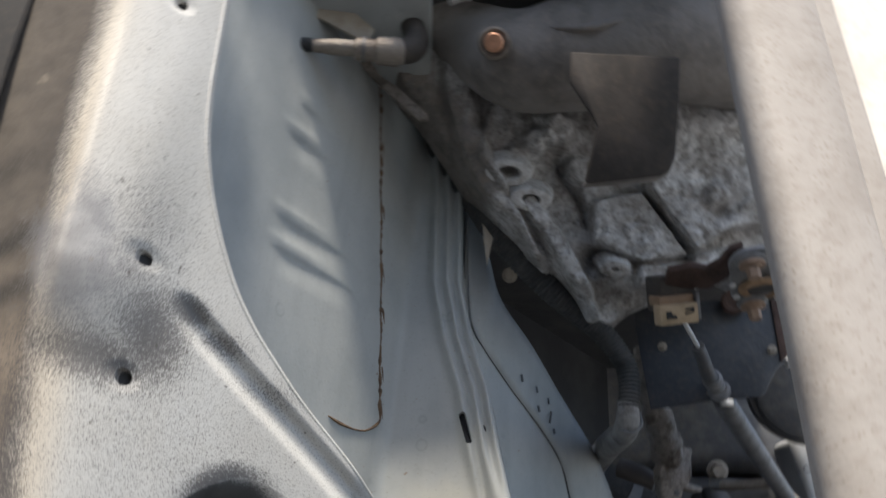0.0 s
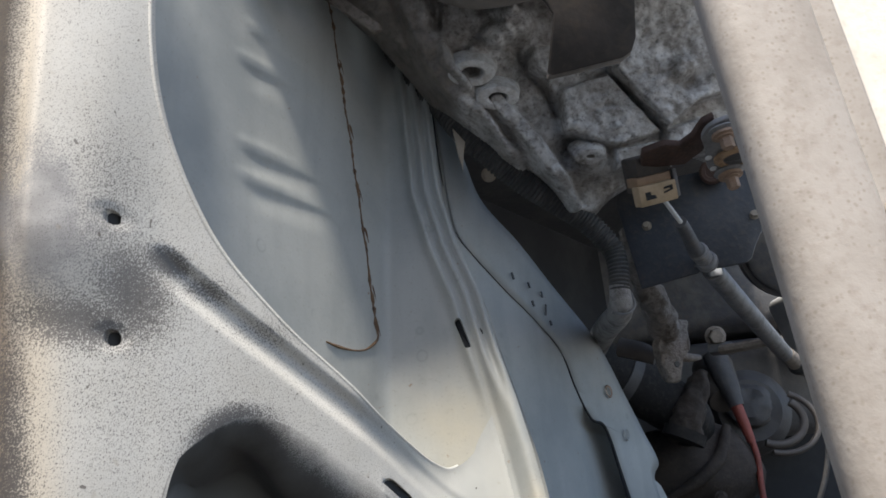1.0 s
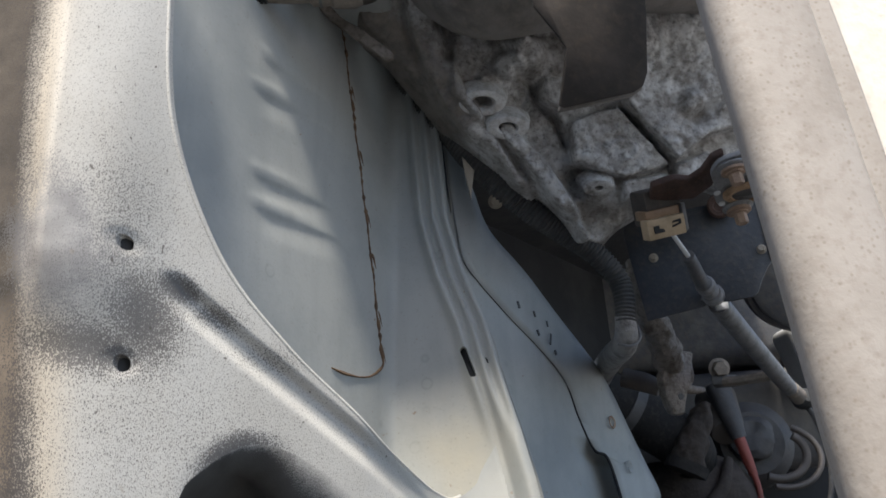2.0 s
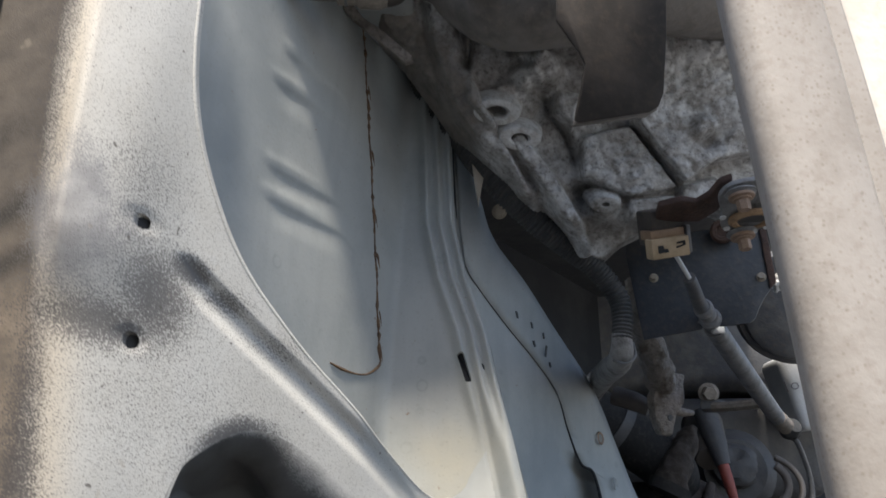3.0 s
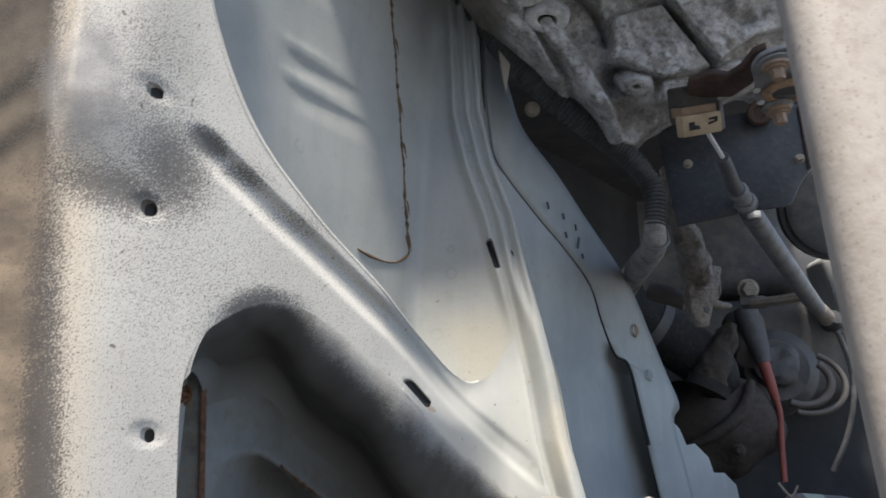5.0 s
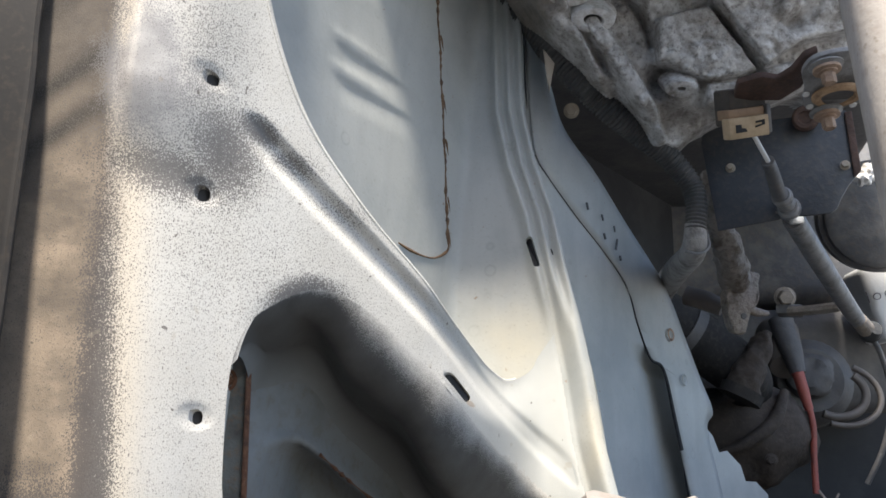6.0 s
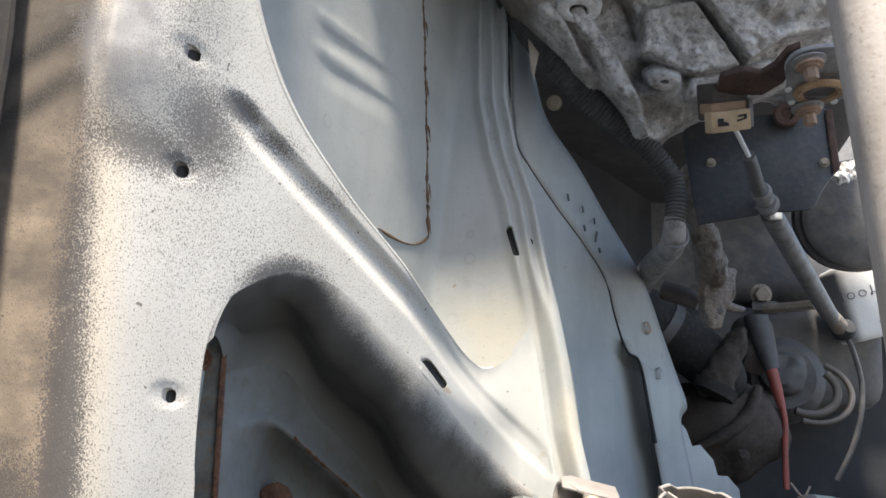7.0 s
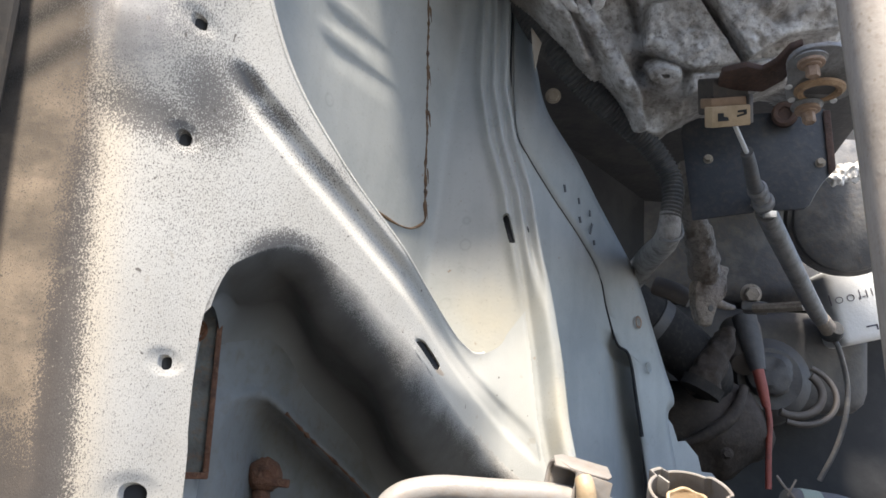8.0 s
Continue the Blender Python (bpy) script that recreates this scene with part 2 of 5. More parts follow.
PAINT = panel_paint()
PAINT_UNDER = underside_paint()
PAINT_SMOOTH = shade_paint()
# panel primer toned darker, painting in the shade of the lower opening
PAINT_SHADE = surface("shade_toned_primer", (0.24, 0.255, 0.257), (0.17, 0.175, 0.173), 0.6, 0, 16, 150, (0.17, 0.13, 0.09), 0.4, 0.2, 300, 0.0008)
# near-black for light-blocking walls and the deep shade in holes and bay
NEAR_BLACK = surface("near_black", (0.036, 0.038, 0.042), (0.058, 0.060, 0.063), 0.7, 0, 10, 120, gloss=0.15)
def cast_metal():
    """Oily cast aluminium, pale and crusty where it stands proud."""
    m = bpy.data.materials.new("cast_aluminium")
    n, l = nodes_of(m)
    b = n["Principled BSDF"]
    co = n.new("ShaderNodeTexCoord").outputs["Object"]
    crust = noise_node(n, l, co, 260.0, 5.0, 0.7)
    cloud = noise_node(n, l, co, 34.0, 6.0, 0.68)
    rise = n.new("ShaderNodeAttribute")
    rise.attribute_name = "rise"
    edges = n.new("ShaderNodeNewGeometry").outputs["Pointiness"]
    proud = arith(n, l, "ADD", ramp(n, l, edges, 0.49, 0.56), ramp(n, l, rise.outputs["Fac"], 0.25, 0.8))
    film = noise_node(n, l, co, 75.0, 4.0, 0.6)
    col = mixed(n, l, ramp(n, l, cloud, 0.42, 0.58), (0.62, 0.62, 0.62), (0.36, 0.345, 0.33))
    col = mixed(n, l, arith(n, l, "MULTIPLY", ramp(n, l, film, 0.48, 0.64), 0.6), col, (0.20, 0.178, 0.160))
    pale = arith(n, l, "MULTIPLY", ramp(n, l, crust, 0.50, 0.66), arith(n, l, "ADD", arith(n, l, "MULTIPLY", proud, 0.26), 0.08))
    col = mixed(n, l, pale, col, (0.80, 0.81, 0.82))
    dark = arith(n, l, "MULTIPLY", ramp(n, l, crust, 0.47, 0.36), 0.5)
    col = mixed(n, l, dark, col, (0.06, 0.05, 0.045))
    oily = n.new("ShaderNodeAttribute")
    oily.attribute_name = "oily"
    col = mixed(n, l, arith(n, l, "MULTIPLY", oily.outputs["Fac"], 0.85), col, mixed(n, l, ramp(n, l, film, 0.40, 0.62), (0.12, 0.103, 0.090), (0.25, 0.22, 0.19)))
    l.new(col, b.inputs["Base Color"])
    b.inputs["Roughness"].default_value = 0.62
    b.inputs["Metallic"].default_value = 0.1
    bp = n.new("ShaderNodeBump")
    bp.inputs["Strength"].default_value = 0.7
    bp.inputs["Distance"].default_value = 0.002
    l.new(crust, bp.inputs["Height"])
    l.new(bp.outputs[0], b.inputs["Normal"])
    return m


CAST = cast_metal()
DARK = surface("oily_black", (0.075, 0.077, 0.083), (0.125, 0.123, 0.122), 0.6, 0, 22, 110, (0.12, 0.112, 0.105), 0.35, 0.5)
COVER = surface("brown_black_plastic", (0.065, 0.059, 0.055), (0.105, 0.093, 0.085), 0.6, 0, 25, 160, (0.14, 0.115, 0.09), 0.45, 0.12, gloss=0.2)
BOSS = surface("crusty_aluminium", (0.66, 0.665, 0.67), (0.42, 0.40, 0.38), 0.6, 0.1, 120, 420, (0.22, 0.19, 0.17), 0.5, 0.6, 420, 0.0016)
# duct rubber lightened to paint in the haze over it
HAZED = surface("haze_lightened_rubber", (0.27, 0.25, 0.235), (0.15, 0.137, 0.128), 0.7, 0, 22, 160, (0.33, 0.29, 0.25), 0.5, 0.4, gloss=0.2)
PLASTIC = surface("black_plastic", (0.095, 0.086, 0.080), (0.15, 0.135, 0.125), 0.55, 0, 14, 200, (0.12, 0.10, 0.08), 0.4, 0.08)
RUBBER = surface("black_rubber", (0.026, 0.029, 0.031), (0.075, 0.075, 0.076), 0.55, 0, 30, 300, (0.13, 0.122, 0.115), 0.35, 0.3, gloss=0.35)
CONDUIT = surface("grey_black_conduit", (0.070, 0.073, 0.074), (0.12, 0.118, 0.115), 0.6, 0, 30, 300, (0.16, 0.145, 0.13), 0.4, 0.3, gloss=0.3)
STEEL_DARK = surface("dark_steel", (0.115, 0.12, 0.13), (0.21, 0.208, 0.205), 0.6, 0.2, 30, 110, (0.19, 0.16, 0.135), 0.5, 0.5)
PLATE = surface("blue_black_plate", (0.060, 0.067, 0.080), (0.095, 0.10, 0.11), 0.5, 0.2, 26, 200, (0.17, 0.15, 0.13), 0.35, 0.25)
SHIELD = surface("black_sheet_plastic", (0.022, 0.022, 0.023), (0.036, 0.034, 0.032), 0.6, 0, 12, 200, (0.06, 0.05, 0.04), 0.4, 0.05, gloss=0.12)
BRACKET = surface("dirty_steel", (0.26, 0.23, 0.20), (0.14, 0.11, 0.09), 0.65, 0.3, 40, 260, (0.40, 0.36, 0.30), 0.4, 0.5)
GRIME = surface("grimy_casting", (0.29, 0.26, 0.235), (0.15, 0.128, 0.11), 0.75, 0.1, 60, 240, (0.10, 0.08, 0.065), 0.55, 0.8, 200, 0.003, gloss=0.25)
RUST = surface("rust", (0.17, 0.080, 0.046), (0.075, 0.042, 0.030), 0.85, 0, 110, 420, (0.30, 0.17, 0.10), 0.6, 0.8, 420, 0.002)
def pitted(m, scale, colour):
    """Small dark pits strewn over a surface() material."""
    n, l = nodes_of(m)
    b = n["Principled BSDF"]
    cell = n.new("ShaderNodeTexVoronoi")
    cell.inputs["Scale"].default_value = scale
    l.new(n.new("ShaderNodeTexCoord").outputs["Object"], cell.inputs["Vector"])
    pick = n.new("ShaderNodeSeparateColor")
    l.new(cell.outputs["Color"], pick.inputs[0])
    pit = arith(n, l, "MULTIPLY", ramp(n, l, cell.outputs["Distance"], 0.42, 0.10), ramp(n, l, pick.outputs[0], 0.45, 0.75))
    base = b.inputs["Base Color"].links[0].from_socket
    l.new(mixed(n, l, arith(n, l, "MULTIPLY", pit, 0.7), base, colour), b.inputs["Base Color"])
    return m


BAR = surface("dusty_beige_paint", (0.37, 0.345, 0.32), (0.30, 0.275, 0.25), 0.6, 0, 30, 190, (0.27, 0.235, 0.205), 0.55, 0.22, 260, 0.0012, gloss=0.3)
BAR = pitted(BAR, 430.0, (0.25, 0.22, 0.185))
BAR_SUNLIT = surface("sunlit_sandy_paint", (0.70, 0.66, 0.60), (0.60, 0.55, 0.48), 0.6, 0, 25, 240, (0.45, 0.39, 0.32), 0.4, 0.2)
HOSE = surface("dark_hose_rubber", (0.030, 0.030, 0.031), (0.055, 0.052, 0.050), 0.75, 0, 18, 160, (0.10, 0.09, 0.08), 0.4, 0.4, gloss=0.15)
BROWN_DARK = surface("oily_brown", (0.075, 0.064, 0.058), (0.035, 0.031, 0.029), 0.75, 0, 30, 200, (0.13, 0.11, 0.09), 0.4, 0.6, gloss=0.2)
FLANGE_METAL = surface("grey_flange_metal", (0.31, 0.315, 0.325), (0.20, 0.20, 0.20), 0.5, 0.3, 60, 300, (0.12, 0.11, 0.10), 0.4, 0.4)
STAY = surface("dirty_green_grey_steel", (0.17, 0.175, 0.16), (0.085, 0.078, 0.066), 0.8, 0, 45, 220, (0.22, 0.12, 0.06), 0.6, 0.5)
TAN = surface("tan_plastic", (0.50, 0.385, 0.255), (0.38, 0.285, 0.175), 0.5, 0, 60, 400, (0.3, 0.22, 0.12), 0.3, 0.15)
IVORY = surface("ivory_plastic", (0.38, 0.34, 0.285), (0.28, 0.24, 0.19), 0.5, 0, 60, 400, (0.36, 0.29, 0.2), 0.4, 0.2)
TAN_SHELL = surface("brown_tan_plastic", (0.33, 0.22, 0.14), (0.25, 0.165, 0.105), 0.55, 0, 60, 400, (0.18, 0.12, 0.08), 0.35, 0.2)
BROWN = surface("brown_grime", (0.105, 0.072, 0.063), (0.070, 0.052, 0.047), 0.8, 0, 70, 400, (0.16, 0.09, 0.06), 0.4, 0.5, gloss=0.2)
RIM_METAL = surface("dull_trim_metal", (0.33, 0.315, 0.30), (0.25, 0.225, 0.20), 0.45, 0.1, 50, 300, (0.33, 0.25, 0.17), 0.4, 0.15)
CABLE = surface("grey_cable", (0.21, 0.215, 0.225), (0.12, 0.12, 0.122), 0.5, 0, 60, 200, (0.30, 0.27, 0.24), 0.5, 0.35)
ZINC = surface("bright_zinc", (0.75, 0.75, 0.74), (0.6, 0.6, 0.58), 0.3, 0.9, 60, 300)
TAPE = surface("grey_cloth_tape", (0.34, 0.335, 0.33), (0.13, 0.125, 0.12), 0.7, 0, 70, 240, (0.42, 0.40, 0.38), 0.5, 0.9, 160, 0.003)
BROWN_BOLT = surface("weathered_bolt", (0.42, 0.30, 0.225), (0.29, 0.205, 0.15), 0.6, 0.2, 120, 400, (0.20, 0.13, 0.09), 0.4, 0.4)
ORANGE = surface("orange_gasket", (0.42, 0.28, 0.17), (0.27, 0.175, 0.11), 0.7, 0, 110, 400, (0.55, 0.42, 0.28), 0.4, 0.4)
GREEN = surface("faded_green", (0.26, 0.33, 0.29), (0.20, 0.24, 0.21), 0.7, 0, 60, 300, (0.36, 0.33, 0.28), 0.4, 0.3)
COPPER = surface("copper", (0.62, 0.34, 0.22), (0.40, 0.22, 0.14), 0.45, 0.7, 80, 300)
RED = surface("red_wire", (0.30, 0.075, 0.058), (0.20, 0.06, 0.05), 0.5, 0, 60, 300)
WHITE = surface("white_plastic", (0.72, 0.74, 0.76), (0.62, 0.64, 0.66), 0.5, 0, 20, 200)
INK = surface("ink", (0.05, 0.05, 0.08), (0.08, 0.08, 0.1), 0.7)
SEALER = surface("cracked_sealer", (0.17, 0.105, 0.062), (0.06, 0.042, 0.033), 0.85, 0, 120, 600, (0.40, 0.30, 0.18), 0.5, 0.8, 500, 0.002)
CONCRETE = surface("concrete", (0.36, 0.36, 0.355), (0.28, 0.28, 0.275), 0.9, 0, 0.8, 40, (0.2, 0.19, 0.18), 0.4, 0.3, 60, 0.004)


# ---------------------------------------------------------------- mesh helpers
def thing(name, label, category, group="", kind="", at=(0, 0, 0)):
    ob = new(name)
    ob.empty_display_size = 0.02
    ob.location = at
    return tagged(ob, label, category, group, kind)


def mesh_object(name, verts, faces, material, parent=None, label="", smooth=True):
    me = bpy.data.meshes.new(name)
    me.from_pydata([tuple(v) for v in verts], [], [tuple(f) for f in faces])
    me.materials.append(material)
    if smooth:
        me.polygons.foreach_set("use_smooth", [True] * len(me.polygons))
    me.update()
    ob = new(name, me)
    if parent:
        ob.parent = parent
        ob.matrix_parent_inverse = Matrix.Translation(parent.location).inverted()
    return tagged(ob, label)


def part(name, bm, material, parent, label="", smooth=True):
    me = bpy.data.meshes.new(name)
    bmesh.ops.recalc_face_normals(bm, faces=bm.faces)
    bm.to_mesh(me)
    bm.free()
    me.materials.append(material)
    if smooth:
        me.polygons.foreach_set("use_smooth", [True] * len(me.polygons))
        me.set_sharp_from_angle(angle=radians(38))
    ob = new(name, me)
    if parent:
        ob.parent = parent
        ob.matrix_parent_inverse = Matrix.Translation(parent.location).inverted() if parent.type == "EMPTY" else Matrix.Identity(4)
    return tagged(ob, label)


def spline(points, n=8, closed=False):
    """A Catmull-Rom curve through the points."""
    p = [np.array(q, float) for q in points]
    if closed:
        p = [p[-1]] + p + [p[0], p[1]]
    else:
        p = [2 * p[0] - p[1]] + p + [2 * p[-1] - p[-2]]
    out = []
    for i in range(1, len(p) - 2):
        a, b, c, d = p[i - 1:i + 3]
        for k in range(n):
            t = k / n
            out.append(0.5 * (2 * b + (c - a) * t + (2 * a - 5 * b + 4 * c - d) * t * t + (3 * b - a - 3 * c + d) * t ** 3))
    if not closed:
        out.append(p[-2])
    return np.array(out)


def signed_distance(poly, x, z):
    """Distance to a closed outline, positive inside it."""
    shape = x.shape
    x, z = x.ravel(), z.ravel()
    best = np.full(x.shape, 1e9)
    inside = np.zeros(x.shape, bool)
    q = np.roll(poly, -1, axis=0)
    for (ax, az), (bx, bz) in zip(poly, q):
        dx, dz = bx - ax, bz - az
        t = np.clip(((x - ax) * dx + (z - az) * dz) / (dx * dx + dz * dz + 1e-15), 0, 1)
        best = np.minimum(best, (x - ax - t * dx) ** 2 + (z - az - t * dz) ** 2)
        if az != bz:
            cross = ((az > z) != (bz > z)) & (x < (bx - ax) * (z - az) / (bz - az) + ax)
            inside ^= cross
    d = np.sqrt(best)
    return np.where(inside, d, -d).reshape(shape)


def line_distance(a, b, x, z):
    dx, dz = b[0] - a[0], b[1] - a[1]
    t = np.clip(((x - a[0]) * dx + (z - a[1]) * dz) / (dx * dx + dz * dz + 1e-15), 0, 1)
    return np.hypot(x - a[0] - t * dx, z - a[1] - t * dz)


def path_distance(points, x, z):
    d = np.full(np.shape(x), 1e9)
    for a, b in zip(points[:-1], points[1:]):
        d = np.minimum(d, line_distance(a, b, x, z))
    return d


def step(t):
    t = np.clip(t, 0, 1)
    return t * t * (3 - 2 * t)


def bell(t):
    return np.exp(-t * t)


def grid_faces(keep):
    """Quads of a grid whose four corners are kept; returns faces over the packed vertices and their indices."""
    quad = keep[:-1, :-1] & keep[1:, :-1] & keep[1:, 1:] & keep[:-1, 1:]
    idx = np.arange(keep.size).reshape(keep.shape)
    f = np.stack([idx[:-1, :-1], idx[1:, :-1], idx[1:, 1:], idx[:-1, 1:]], -1)[quad]
    used = np.unique(f)
    back = np.zeros(keep.size, int)
    back[used] = np.arange(len(used))
    return back[f], used


def tube(points, radius, sides=14, n=8, corrugated=0.0, pitch=0.006, smooth_path=True):
    """A closed hose along a path; radius may be a number or one for each control point."""
    pts = spline(points, n) if smooth_path else np.array(points, float)
    if corrugated:
        seg = np.linalg.norm(np.diff(pts, axis=0), axis=1)
        s = np.concatenate([[0], np.cumsum(seg)])
        m = int(s[-1] / pitch * 6)
        u = np.linspace(0, s[-1], m)
        pts = np.stack([np.interp(u, s, pts[:, i]) for i in range(3)], 1)
    k = len(pts)
    if isinstance(radius, (list, tuple)):
        rad = np.interp(np.linspace(0, 1, k), np.linspace(0, 1, len(radius)), radius)
    else:
        rad = np.full(k, radius)
    if corrugated:
        rad = rad + corrugated * (np.tanh(2.5 * np.sin(2 * np.pi * u / pitch)))
    bm = bmesh.new()
    rings = []
    up = Vector((0.13, 0.3, 0.95))
    for i in range(k):
        d = Vector(pts[min(i + 1, k - 1)] - pts[max(i - 1, 0)]).normalized()
        a = d.cross(up).normalized()
        b = a.cross(d).normalized()
        up = b
        rings.append([bm.verts.new(Vector(pts[i]) + float(rad[i]) * (math.cos(2 * math.pi * j / sides) * a + math.sin(2 * math.pi * j / sides) * b)) for j in range(sides)])
    for r0, r1 in zip(rings[:-1], rings[1:]):
        for j in range(sides):
            bm.faces.new((r0[j], r0[(j + 1) % sides], r1[(j + 1) % sides], r1[j]))
    bm.faces.new(rings[0][::-1])
    bm.faces.new(rings[-1])
    return bm


def frame_of(axis):
    return Vector(axis).normalized().to_track_quat("Z", "Y").to_matrix().to_4x4()


def lathe(profile, at, axis, sides=28, bm=None):
    """Turned shape: profile of (radius, height) along the axis from the point at."""
    bm = bm or bmesh.new()
    m = Matrix.Translation(at) @ frame_of(axis)
    rings = []
    for r, h in profile:
        if r < 1e-6:
            rings.append([bm.verts.new(m @ Vector((0, 0, h)))])
        else:
            rings.append([bm.verts.new(m @ Vector((r * math.cos(2 * math.pi * j / sides), r * math.sin(2 * math.pi * j / sides), h))) for j in range(sides)])
    for r0, r1 in zip(rings[:-1], rings[1:]):
        for j in range(sides):
            k = (j + 1) % sides
            if len(r0) == 1 and len(r1) > 1:
                bm.faces.new((r0[0], r1[k], r1[j]))
            elif len(r1) == 1 and len(r0) > 1:
                bm.faces.new((r0[j], r0[k], r1[0]))
            elif len(r0) > 1:
                bm.faces.new((r0[j], r0[k], r1[k], r1[j]))
    return bm


def bolt_head(at, axis, r, h, bm=None):
    """Hexagon head with a flange washer."""
    bm = lathe([(0, 0), (r * 1.35, 0), (r * 1.35, h * 0.18), (r * 0.98, h * 0.25)], at, axis, 20, bm)
    return lathe([(r, h * 0.2), (r, h * 0.9), (r * 0.86, h), (0, h)], at, axis, 6, bm)


def slab(outline, thick, bevel=0.0, m=Matrix.Identity(4), seg=2):
    """An extruded flat outline (x, y) of that thickness along z, edges rounded."""
    bm = bmesh.new()
    lo = [bm.verts.new(m @ Vector((x, y, 0))) for x, y in outline]
    hi = [bm.verts.new(m @ Vector((x, y, thick))) for x, y in outline]
    bm.faces.new(lo[::-1])
    bm.faces.new(hi)
    for i in range(len(lo)):
        j = (i + 1) % len(lo)
        bm.faces.new((lo[i], lo[j], hi[j], hi[i]))
    if bevel:
        bmesh.ops.recalc_face_normals(bm, faces=bm.faces)
        sharp = [e for e in bm.edges if e.calc_face_angle(0) > 0.5]
        bmesh.ops.bevel(bm, geom=sharp, offset=bevel, segments=seg, affect="EDGES", profile=0.5, clamp_overlap=True)
    return bm


def block(sx, sy, sz, m, bevel=0.002, seg=2):
    return slab([(-sx / 2, -sy / 2), (sx / 2, -sy / 2), (sx / 2, sy / 2), (-sx / 2, sy / 2)], sz, bevel, m @ Matrix.Translation((0, 0, -sz / 2)), seg)


def roughen(bm, amount, scale, cuts=2):
    """Cuts a mesh finer and shifts it by a noise, as a dirty casting is."""
    bmesh.ops.subdivide_edges(bm, edges=bm.edges[:], cuts=cuts, use_grid_fill=True)
    bm.normal_update()
    shift = [v.normal * amount * (noise.noise(v.co * scale) + 0.5 * noise.noise(v.co * scale * 2.7)) for v in bm.verts]
    for v, s in zip(bm.verts, shift):
        v.co += s
    return bm


def facing(at, right, up):
    """A pose whose x runs along right, y near up, and z towards the viewer."""
    x = Vector(right).normalized()
    z = x.cross(Vector(up)).normalized()
    y = z.cross(x)
    return Matrix.Translation(at) @ Matrix((x, y, z)).transposed().to_4x4()


# ---------------------------------------------------------------- setting
def sheet(name, corners, thick, material, label, category):
    bm = bmesh.new()
    v = [bm.verts.new(c) for c in corners]
    f = bm.faces.new(v)
    bm.normal_update()
    out = bmesh.ops.extrude_face_region(bm, geom=[f])
    nrm = f.normal.copy()
    bmesh.ops.translate(bm, verts=[e for e in out["geom"] if isinstance(e, bmesh.types.BMVert)], vec=-nrm * thick)
    ob = part(name, bm, material, None, label, smooth=False)
    return tagged(ob, label, category, "", "structure")


sheet("ground", [(-60, -60, 0), (60, -60, 0), (60, 60, 0), (-60, 60, 0)], 0.1, CONCRETE, "pale worn concrete yard under the car", "ground")
sheet("wall_bulkhead", [(-0.75, 1.55, 0.25), (0.95, 1.55, 0.25), (0.95, 1.55, 1.75), (-0.75, 1.55, 1.75)], 0.02, NEAR_BLACK, "oily black bulkhead at the back of the engine bay", "bulkhead")
# unseen walls and tray added to block low sky and ground light
sheet("wall_behind", [(-3, -0.6, 0), (0.14, -0.6, 0), (0.14, -0.6, 1.55), (-3, -0.6, 1.55)], -0.1, NEAR_BLACK, "dark wall added behind the viewer to block low sky light", "yard wall")
sheet("wall_side", [(0.74, 0.15, 0.0), (0.74, 0.15, 0.92), (0.74, 1.55, 0.92), (0.74, 1.55, 0.0)], 0.02, DARK, "dark unseen side wall added to limit light from the right", "side wall")
sheet("wall_front", [(0.28, 0.24, 0.0), (0.28, 0.24, 0.74), (0.72, 0.24, 0.74), (0.72, 0.24, 0.0)], 0.02, NEAR_BLACK, "black unseen wall added at the front to block low light", "front wall")
sheet("floor_tray", [(-0.6, -0.30, 0.60), (0.12, -0.30, 0.60), (0.12, 0.15, 0.60), (0.72, 0.15, 0.60), (0.72, 1.55, 0.60), (-0.6, 1.55, 0.60)], 0.02, NEAR_BLACK, "black unseen tray added below the view to block ground light", "undertray")


# ---------------------------------------------------------------- inner fender
fender = thing("inner_fender", "light grey primed steel inner fender with ribs and bolt holes", "body panel", at=(-0.05, 0.55, 0.70))

PLAN_X = [-0.36, -0.25, -0.215, -0.19, -0.165, -0.15, -0.13, -0.08, -0.023, 0.0, 0.02, 0.035, 0.05, 0.10]
PLAN_Y = [0.400, 0.386, 0.383, 0.380, 0.397, 0.410, 0.430, 0.488, 0.554, 0.588, 0.634, 0.668, 0.684, 0.694]
_px = np.linspace(-0.36, 0.10, 461)
_py = np.interp(_px, PLAN_X, PLAN_Y)
_k = np.exp(-(np.arange(-8, 9) / 3.2) ** 2)
_py = np.convolve(np.pad(_py, 8, mode="edge"), _k / _k.sum(), "valid")


def brace_y(x, z):
    """Face of the front post and its diagonal brace."""
    shift = 0.09 * np.clip(0.93 - z, 0, 0.3) * step((-0.13 - x) / 0.05)
    y = np.interp(x - shift, _px, _py) - 0.08 * (z - 0.92)
    dent = step((x + 0.188) / 0.012) * step((-0.128 - x) / 0.030)
    y = y - 0.011 * dent * step((z - 0.928) / 0.05) * step((1.18 - z) / 0.18)
    return y


def edge_x(z):
    """The outer edge of the ridged wall, leaning outwards as it comes down."""
    return np.interp(z, [0.60, 0.8183, 0.851, 0.902, 0.944, 0.984, 1.033, 1.08, 1.134, 1.245, 1.32, 1.45], [0.14, 0.0888, 0.0808, 0.0731, 0.0645, 0.0545, 0.0450, 0.030, 0.0188, 0.0150, 0.0130, 0.010])


def seam_x(z):
    return np.interp(z, [1.0, 1.084, 1.166, 1.29, 1.45], [-0.044, -0.049, -0.055, -0.065, -0.078])


